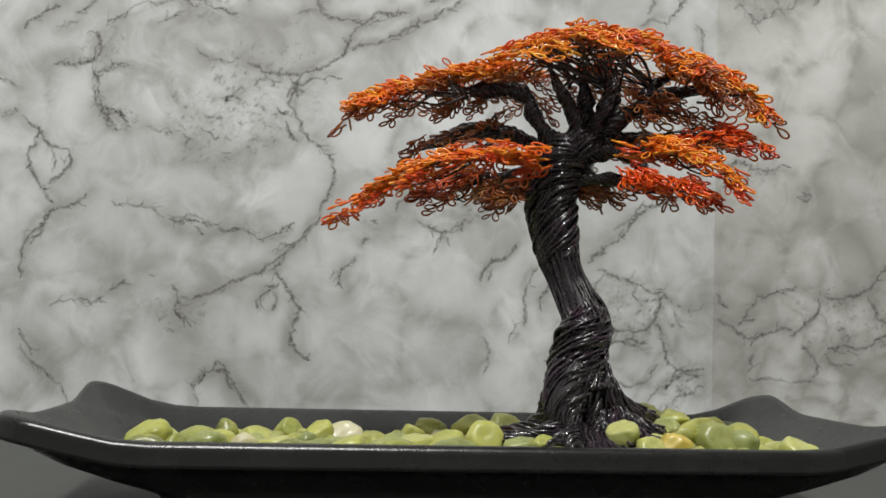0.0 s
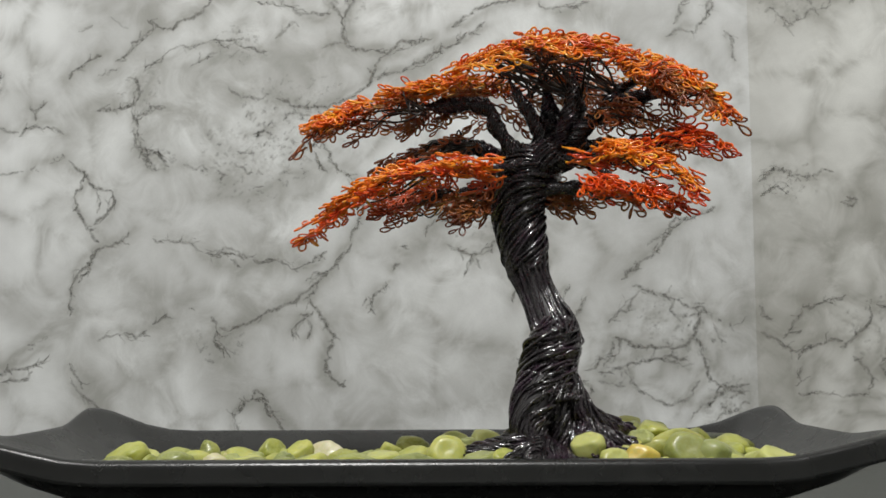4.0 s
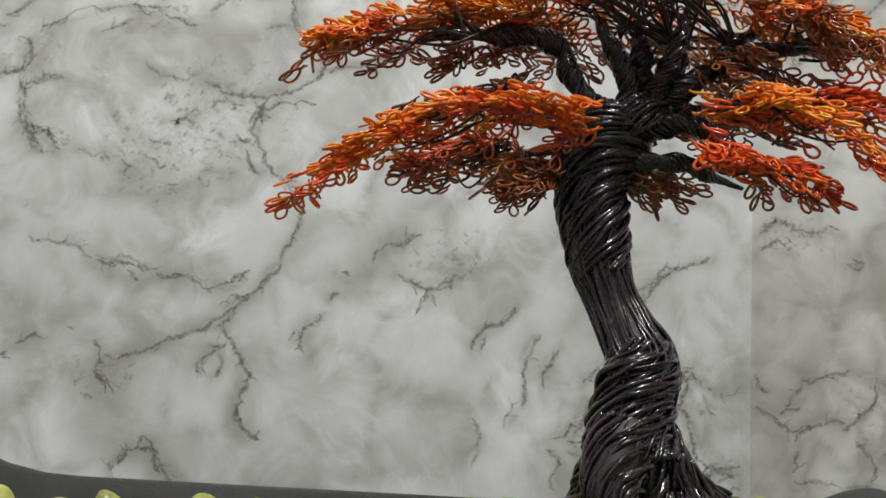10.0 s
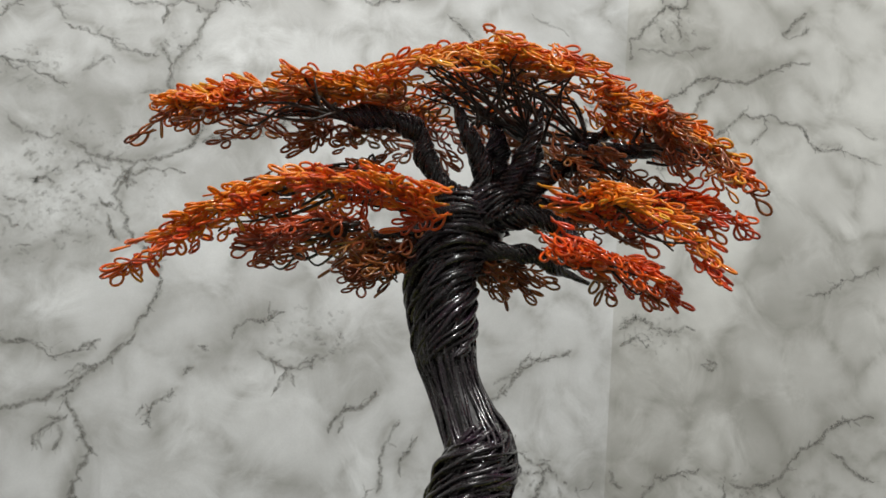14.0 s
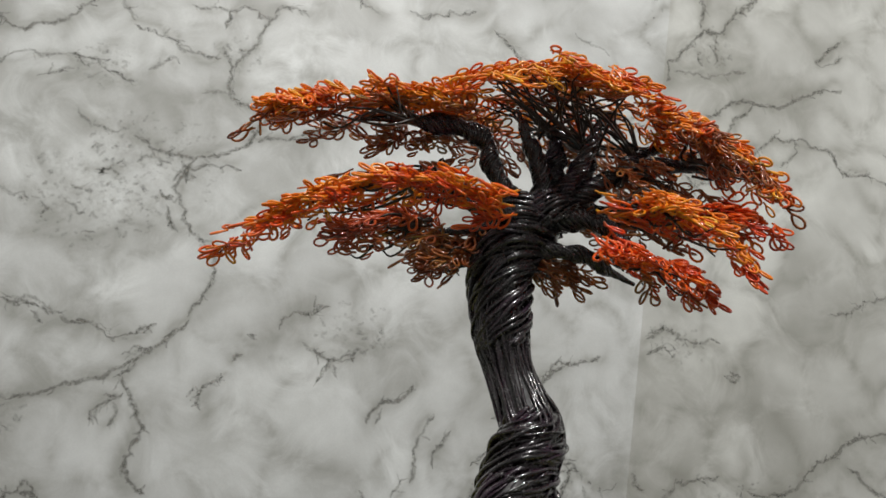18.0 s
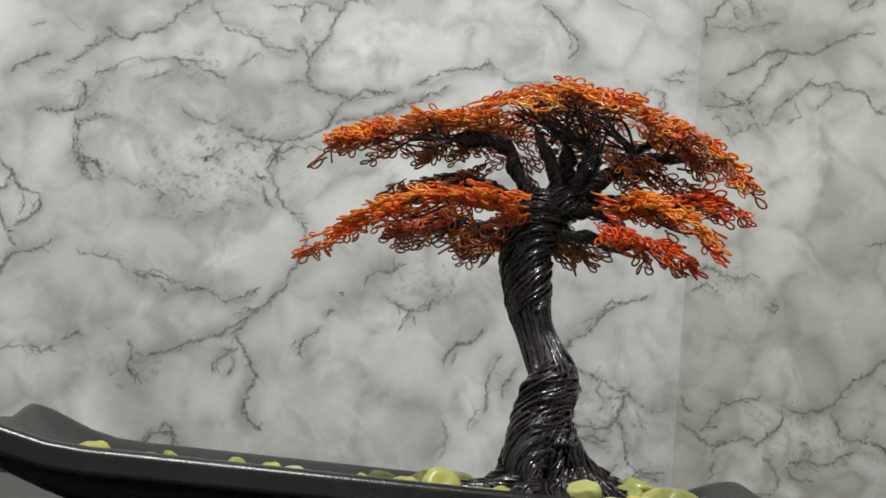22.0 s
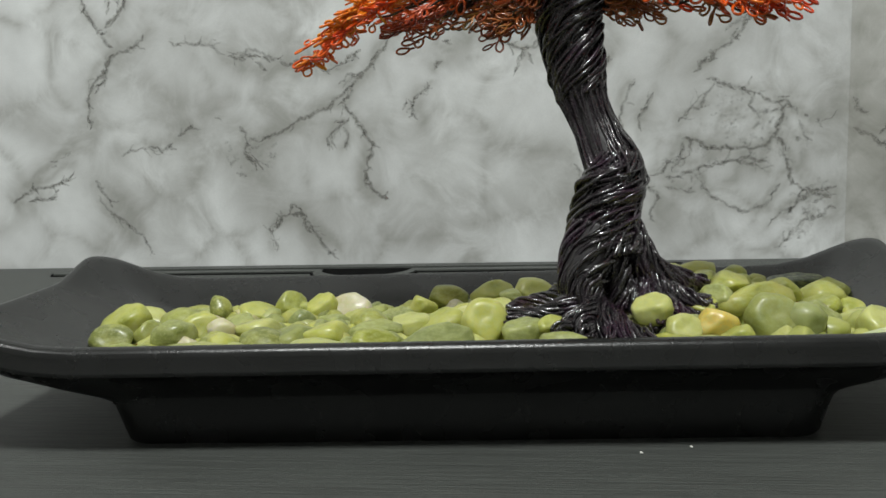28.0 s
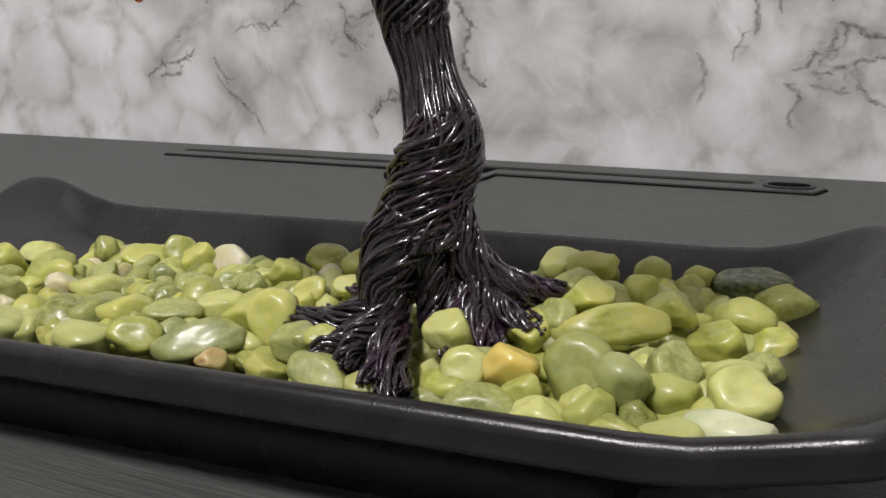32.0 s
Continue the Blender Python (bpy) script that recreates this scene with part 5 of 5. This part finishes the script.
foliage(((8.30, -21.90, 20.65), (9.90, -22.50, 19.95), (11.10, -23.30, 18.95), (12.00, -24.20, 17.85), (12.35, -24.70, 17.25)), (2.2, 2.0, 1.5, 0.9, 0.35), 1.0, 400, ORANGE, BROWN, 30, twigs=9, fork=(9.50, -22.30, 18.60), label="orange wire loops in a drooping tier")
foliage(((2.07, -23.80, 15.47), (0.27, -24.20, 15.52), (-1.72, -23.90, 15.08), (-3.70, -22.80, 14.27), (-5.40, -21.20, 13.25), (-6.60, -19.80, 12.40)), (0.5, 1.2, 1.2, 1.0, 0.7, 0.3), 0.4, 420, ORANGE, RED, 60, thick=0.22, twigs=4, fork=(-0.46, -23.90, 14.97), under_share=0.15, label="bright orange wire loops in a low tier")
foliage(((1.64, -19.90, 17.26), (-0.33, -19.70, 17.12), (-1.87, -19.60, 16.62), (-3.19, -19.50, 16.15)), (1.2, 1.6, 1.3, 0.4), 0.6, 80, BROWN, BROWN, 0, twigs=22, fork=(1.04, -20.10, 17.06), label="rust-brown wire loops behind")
# low tier in the shaded red, its shade painted into the wire colour
foliage(((0.30, -21.90, 14.75), (-0.90, -21.50, 14.51), (-2.07, -21.10, 14.20), (-3.29, -20.90, 14.14)), (0.9, 1.7, 1.6, 0.5), 0.6, 210, RED_SHADED, BROWN, 0, hang=0.4, twigs=14, fork=(0.44, -21.80, 14.65), label="red wire loops in a low tier, darkened with painted shade")
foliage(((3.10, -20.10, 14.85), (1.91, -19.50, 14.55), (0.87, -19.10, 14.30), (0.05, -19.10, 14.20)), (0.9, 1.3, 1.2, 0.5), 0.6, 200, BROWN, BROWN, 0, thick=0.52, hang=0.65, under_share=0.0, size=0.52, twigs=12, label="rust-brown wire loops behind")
foliage(((6.40, -24.60, 15.60), (7.60, -25.20, 15.75), (8.80, -25.40, 15.35), (10.00, -25.50, 14.75), (10.80, -25.50, 14.20)), (0.3, 0.9, 1.1, 0.9, 0.2), 0.4, 210, ORANGE, RED, 45, twigs=10, hang=0.25, label="orange wire loops in a low tier")
foliage(((6.70, -22.60, 14.80), (8.20, -22.60, 14.65), (9.60, -22.60, 14.30), (10.90, -22.60, 13.75)), (0.6, 1.2, 1.2, 0.3), 0.45, 230, RED, BROWN, 35, twigs=18, hang=0.35, label="red wire loops in the lowest tier")
foliage(((8.90, -22.60, 16.60), (10.40, -23.40, 16.75), (11.50, -24.10, 16.30), (12.25, -24.70, 15.65)), (1.0, 1.1, 0.9, 0.3), 0.45, 200, RED, BROWN, 30, twigs=14, fork=(8.66, -21.80, 16.54), label="red-orange wire loops in a middle tier")
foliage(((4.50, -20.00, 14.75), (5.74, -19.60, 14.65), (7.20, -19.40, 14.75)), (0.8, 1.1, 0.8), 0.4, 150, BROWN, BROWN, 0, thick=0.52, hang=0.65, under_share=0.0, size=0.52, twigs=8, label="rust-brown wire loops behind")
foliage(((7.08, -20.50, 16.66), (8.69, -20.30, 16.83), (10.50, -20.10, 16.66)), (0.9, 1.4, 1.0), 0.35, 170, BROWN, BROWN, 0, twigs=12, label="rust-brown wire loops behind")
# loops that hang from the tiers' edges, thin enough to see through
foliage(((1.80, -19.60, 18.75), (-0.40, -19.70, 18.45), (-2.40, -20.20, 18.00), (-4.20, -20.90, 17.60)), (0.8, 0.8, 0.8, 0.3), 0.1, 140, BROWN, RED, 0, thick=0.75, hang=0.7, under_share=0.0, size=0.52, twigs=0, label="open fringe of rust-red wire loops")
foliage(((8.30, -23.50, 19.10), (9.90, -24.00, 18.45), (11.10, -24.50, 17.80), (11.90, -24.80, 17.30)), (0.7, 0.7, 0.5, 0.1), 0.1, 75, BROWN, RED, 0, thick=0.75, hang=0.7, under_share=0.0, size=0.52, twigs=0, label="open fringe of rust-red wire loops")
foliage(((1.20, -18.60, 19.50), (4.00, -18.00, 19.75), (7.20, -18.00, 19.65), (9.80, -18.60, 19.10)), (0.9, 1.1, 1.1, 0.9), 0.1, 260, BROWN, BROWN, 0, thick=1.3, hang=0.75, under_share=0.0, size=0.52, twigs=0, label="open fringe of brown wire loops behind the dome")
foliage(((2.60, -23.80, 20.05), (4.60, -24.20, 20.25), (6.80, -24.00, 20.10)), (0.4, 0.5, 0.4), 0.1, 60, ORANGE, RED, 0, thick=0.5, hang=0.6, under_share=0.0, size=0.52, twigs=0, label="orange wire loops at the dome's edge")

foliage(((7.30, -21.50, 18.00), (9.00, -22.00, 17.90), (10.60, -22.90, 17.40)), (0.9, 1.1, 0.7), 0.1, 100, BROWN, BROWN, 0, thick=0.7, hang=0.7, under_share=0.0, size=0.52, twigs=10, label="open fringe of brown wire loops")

# ---- pebbles ----
prng = random.Random(5)


def pebble_form(k):
    bm = bmesh.new()
    bmesh.ops.create_icosphere(bm, subdivisions=4, radius=1.0)
    off = Vector((k * 7.3, k * 3.1, k * 1.7))
    planes = [Vector((prng.uniform(-1, 1), prng.uniform(-1, 1), prng.uniform(-1, 1))).normalized() for _ in range(9)]
    cuts = [prng.uniform(0.58, 0.80) for _ in planes]
    for v in bm.verts:
        n = v.co.normalized()
        r = 1.0
        for p, c in zip(planes, cuts):
            h = n.dot(p)
            if h > 0.05:
                r = min(r, c / h + 0.0) if c / h < r else r
        r = r * 0.9 + 0.1
        r *= 1 + 0.11 * noise.noise(n * 1.2 + off) + 0.05 * noise.noise(n * 2.6 + off) + 0.03 * noise.noise(n * 6 + off)
        v.co = n * r
    for _ in range(1):
        bmesh.ops.smooth_vert(bm, verts=bm.verts, factor=0.5, use_axis_x=True, use_axis_y=True, use_axis_z=True)
    me = bpy.data.meshes.new("pebble")
    bm.to_mesh(me)
    bm.free()
    me.polygons.foreach_set("use_smooth", [True] * len(me.polygons))
    return me


FORMS = [pebble_form(k) for k in range(9)]
PEB_MESH = {}
WORDS = {
    "g": "polished olive-green stone pebble in the plate", "l": "polished lime-green stone pebble in the plate", "d": "polished sage-green stone pebble in the plate",
    "D": "large dark green stone pebble at the rim", "p": "pale yellow-green stone pebble in the plate", "y": "amber-yellow stone pebble among green ones",
    "m": "pale mint stone pebble beside the rim", "w": "creamy white and green stone pebble", "o": "peach-orange stone pebble by the front rim",
}


def pebble(x, y, z, a, b, c, turn, lean, colour):
    """A tumbled stone: centre and half sizes in mm, turned about the vertical and leaning sideways."""
    form = prng.randrange(len(FORMS))
    if (form, colour) not in PEB_MESH:
        me = FORMS[form].copy()
        me.materials.append(PEB[colour])
        PEB_MESH[form, colour] = me
    ob = new("pebble", PEB_MESH[form, colour])
    ob.matrix_world = pose((x * 1.018 + 6) / 1000, (y + 5) / 1000, z / 1000, prng.uniform(-12, 12), lean, turn + prng.uniform(-10, 10)) @ Matrix.Diagonal((a * 1.20 / 1000, b * 1.20 / 1000, c * 1.20 / 1000, 1))
    tagged(ob, WORDS[colour], "pebble", "pebbles in the plate")
    SEEN.append((x, y))
    return ob


SEEN = []
pebble(-134, -235, 26.0, 8.2, 7.0, 6.0, -10, 2, "g")
pebble(-121, -254, 23.3, 7.2, 6.1, 4.3, -5, 2, "g")
pebble(-138, -215, 29.0, 9.6, 8.2, 7.4, 5, -19, "l")
pebble(-137, -195, 27.0, 9.7, 8.3, 5.2, -19, 5, "p")
pebble(-124, -225, 26.0, 6.6, 5.7, 6.4, -10, -12, "g")
pebble(-107, -240, 29.0, 8.2, 7.0, 5.8, 20, -1, "d")
pebble(-118, -210, 27.6, 10.8, 9.2, 5.4, 13, -0, "l")
pebble(-108, -215, 26.0, 7.4, 6.3, 6.2, 6, -15, "l")
pebble(-94, -255, 24.5, 13.5, 9.5, 6.8, 5, 6, "d")
pebble(-114, -250, 25.7, 5.2, 4.4, 3.1, 1, 4, "l")
pebble(-109, -190, 29.0, 5.5, 5.0, 5.5, 7, -19, "g")
pebble(-95, -225, 28.5, 5.5, 4.7, 4.6, 10, 4, "w")
pebble(-95, -205, 26.5, 6.0, 5.1, 3.8, -8, -21, "d")
pebble(-96, -185, 26.5, 10.2, 8.7, 5.1, 15, -0, "l")
pebble(-82, -220, 27.2, 9.9, 8.4, 4.9, 9, 6, "p")
pebble(-90, -245, 26.1, 8.0, 6.8, 4.8, 9, 7, "l")
pebble(-74, -245, 27.2, 10.5, 8.9, 5.2, -4, 5, "g")
pebble(-82, -180, 29.0, 7.2, 6.1, 6.2, -2, 19, "l")
pebble(-67, -185, 29.0, 6.2, 5.5, 6.2, 15, -18, "l")
pebble(-56, -180, 27.0, 9.1, 7.8, 7.4, -15, -12, "w")
pebble(-71, -200, 25.5, 5.0, 5.0, 5.5, 19, -3, "d")
pebble(-61, -215, 26.3, 6.6, 5.6, 4.0, 5, -3, "d")
pebble(-64, -240, 28.2, 9.9, 8.4, 5.0, 0, -2, "g")
pebble(-50, -240, 29.7, 8.8, 7.5, 5.3, -6, 1, "l")
pebble(-59, -200, 25.0, 5.7, 4.9, 3.7, 3, 18, "d")
pebble(-49, -257, 27.2, 10.0, 8.5, 5.0, 7, 7, "p")
pebble(-32, -255, 29.6, 8.1, 6.9, 4.9, 14, 8, "l")
pebble(-35, -235, 29.7, 9.0, 7.6, 4.5, 7, -5, "d")
pebble(-42, -215, 28.4, 8.0, 6.8, 4.8, 14, 7, "g")
pebble(-24, -225, 30.0, 7.4, 6.3, 5.2, 16, 3, "p")
pebble(-33, -200, 27.8, 7.0, 6.0, 4.2, 9, -5, "d")
pebble(-43, -190, 26.8, 7.2, 6.1, 4.3, 13, 1, "l")
pebble(-25, -190, 30.0, 5.7, 4.9, 5.1, -9, -19, "l")
pebble(-16, -175, 30.9, 7.9, 6.7, 4.8, 14, 8, "g")
pebble(-13, -180, 27.8, 5.1, 4.3, 3.0, -16, 5, "w")
pebble(-12, -225, 30.0, 9.2, 7.8, 6.2, -4, -15, "l")
pebble(4, -235, 32.0, 7.6, 7.6, 8.5, -8, 12, "l")
pebble(-12, -250, 29.4, 12.5, 9.5, 6.2, 15, -7, "d")
pebble(-7, -200, 28.0, 6.0, 5.1, 4.4, 5, -20, "l")
pebble(3, -180, 34.0, 7.9, 6.7, 5.1, 9, -7, "l")
pebble(19, -180, 34.6, 7.7, 6.5, 4.6, 15, 8, "p")
pebble(12, -190, 34.0, 5.0, 4.3, 3.4, 0, 22, "d")
pebble(7, -200, 31.9, 5.7, 4.9, 3.4, -8, -7, "p")
pebble(81, -243, 33.0, 7.8, 6.7, 5.9, 4, -21, "y")
pebble(62, -236, 38.0, 6.7, 5.7, 5.6, -12, -4, "p")
pebble(49, -253, 26.6, 8.4, 7.2, 4.6, 4, -6, "p")
pebble(100, -242, 34.0, 8.8, 7.7, 8.5, -18, 16, "g")
pebble(111, -244, 34.0, 7.4, 6.3, 6.1, -7, 20, "d")
pebble(100, -217, 37.0, 13.7, 7.5, 6.5, 16, -2, "g")
pebble(126, -157, 31.2, 11.8, 9.5, 6.5, -2, 0, "D")
pebble(137, -166, 29.7, 8.5, 8.0, 6.8, 6, 2, "g")
pebble(100, -174, 36.5, 5.6, 5.4, 6.0, 2, 5, "l")
pebble(109, -169, 33.5, 4.3, 3.7, 4.1, 18, 0, "p")
pebble(112, -202, 38.0, 6.5, 5.5, 4.6, -3, 10, "l")
pebble(125, -203, 31.0, 7.6, 6.4, 5.5, -10, -9, "l")
pebble(137, -191, 28.0, 6.1, 5.2, 5.2, 19, 1, "l")
pebble(136, -236, 30.0, 8.8, 7.5, 7.8, 2, -21, "p")
pebble(121, -236, 28.0, 7.7, 6.5, 5.9, -3, 4, "l")
pebble(34, -256, 29.0, 8.9, 7.6, 5.2, -19, 14, "d")
pebble(27, -245, 34.0, 4.7, 4.0, 3.5, 5, -19, "l")
pebble(18, -244, 31.0, 7.0, 5.9, 6.1, 5, -1, "d")
pebble(69, -248, 28.0, 8.1, 6.9, 4.5, 7, -2, "l")
pebble(79, -256, 26.8, 8.9, 7.6, 4.9, 8, 4, "d")
pebble(88, -249, 30.0, 5.6, 4.8, 4.5, -19, -19, "l")
pebble(85, -220, 33.0, 8.5, 7.2, 5.1, 7, 7, "d")
pebble(84, -199, 40.0, 7.9, 6.7, 5.4, -10, -2, "g")
pebble(85, -177, 37.0, 4.6, 3.9, 4.0, 4, -8, "l")
pebble(-2, -256, 27.8, 3.1, 2.7, 1.7, -5, -3, "o")
pebble(138, -249, 27.0, 10.5, 7.0, 6.0, -4, 2, "m")
pebble(112, -257, 27.0, 10.0, 6.0, 4.5, -6, -3, "g")
pebble(125, -255, 27.0, 8.0, 6.0, 5.0, 8, -11, "p")
pebble(95, -257, 28.0, 7.5, 5.5, 4.5, 2, 6, "p")
pebble(107, -254, 30.0, 6.0, 6.0, 5.0, -6, -7, "l")
pebble(134, -222, 30.0, 8.0, 7.0, 4.0, 9, -6, "p")
pebble(128, -190, 33.0, 9.0, 6.0, 5.0, -9, -2, "l")
pebble(118, -228, 32.0, 7.0, 7.0, 6.0, 6, -10, "d")
pebble(111, -160, 32.0, 5.0, 5.0, 5.0, -5, -4, "l")
pebble(73, -243, 31.0, 8.0, 7.0, 6.0, 10, -1, "d")
pebble(71, -246, 31.5, 6.0, 6.0, 5.5, 11, -8, "p")
pebble(-2, -258, 28.0, 4.2, 4.0, 3.0, -5, 4, "o")

# the lower layer that carries them
for row in range(8):
    for col in range(20):
        x = -124 + col * 13.4 + (row % 2) * 6.5 + prng.uniform(-2.5, 2.5)
        y = -251 + row * 12.4 + prng.uniform(-2.5, 2.5)
        if x < -128 or x > 142 or (y > -168 and x < -25):
            continue
        pebble(x, y, 18 + 5.5, prng.uniform(6, 8.5), prng.uniform(5.5, 7.5), prng.uniform(4.4, 5.4), prng.uniform(0, 180), 0, prng.choice("ggglldpp"))
# small stones that fill the gaps on top
for k in range(70):
    x, y = prng.uniform(-122, 30), prng.uniform(-255, -172)
    pebble(x, y, prng.uniform(24.5, 27), prng.uniform(4, 6.5), prng.uniform(3.5, 5), prng.uniform(3, 4.5), prng.uniform(0, 180), prng.uniform(-20, 20), prng.choice("gglllddppw"))

for k in range(46):
    x, y = prng.uniform(72, 138), prng.uniform(-250, -168)
    pebble(x, y, prng.uniform(25, 29), prng.uniform(5, 7.5), prng.uniform(4.5, 6.5), prng.uniform(4, 5.5), prng.uniform(0, 180), prng.uniform(-20, 20), prng.choice("gglllddpp"))

# the mound beside the roots
for k in range(42):
    x, y = prng.uniform(66, 122), prng.uniform(-228, -166)
    rise = 22.0 * math.exp(-(((x - 80) / 25) ** 2) - ((y + 198) / 28) ** 2)
    pebble(x, y, 25.5 + rise * (1.0 if k % 2 else 0.5), prng.uniform(5.5, 8), prng.uniform(5, 6.5), prng.uniform(4.5, 6), prng.uniform(0, 180), prng.uniform(-22, 22), prng.choice("gglllddppd"))

# crumbs on the desk
for x, y in ((0.078, -0.267), (0.062, -0.273)):
    me = FORMS[1].copy()
    me.materials.append(DUST)
    ob = new("crumb", me)
    ob.matrix_world = pose(x, y, 0.0006, 10, 20, 30) @ Matrix.Diagonal((0.0007, 0.0005, 0.0004, 1))
    tagged(ob, "tiny white crumb lying on the desk", "crumb", "crumbs on the desk")
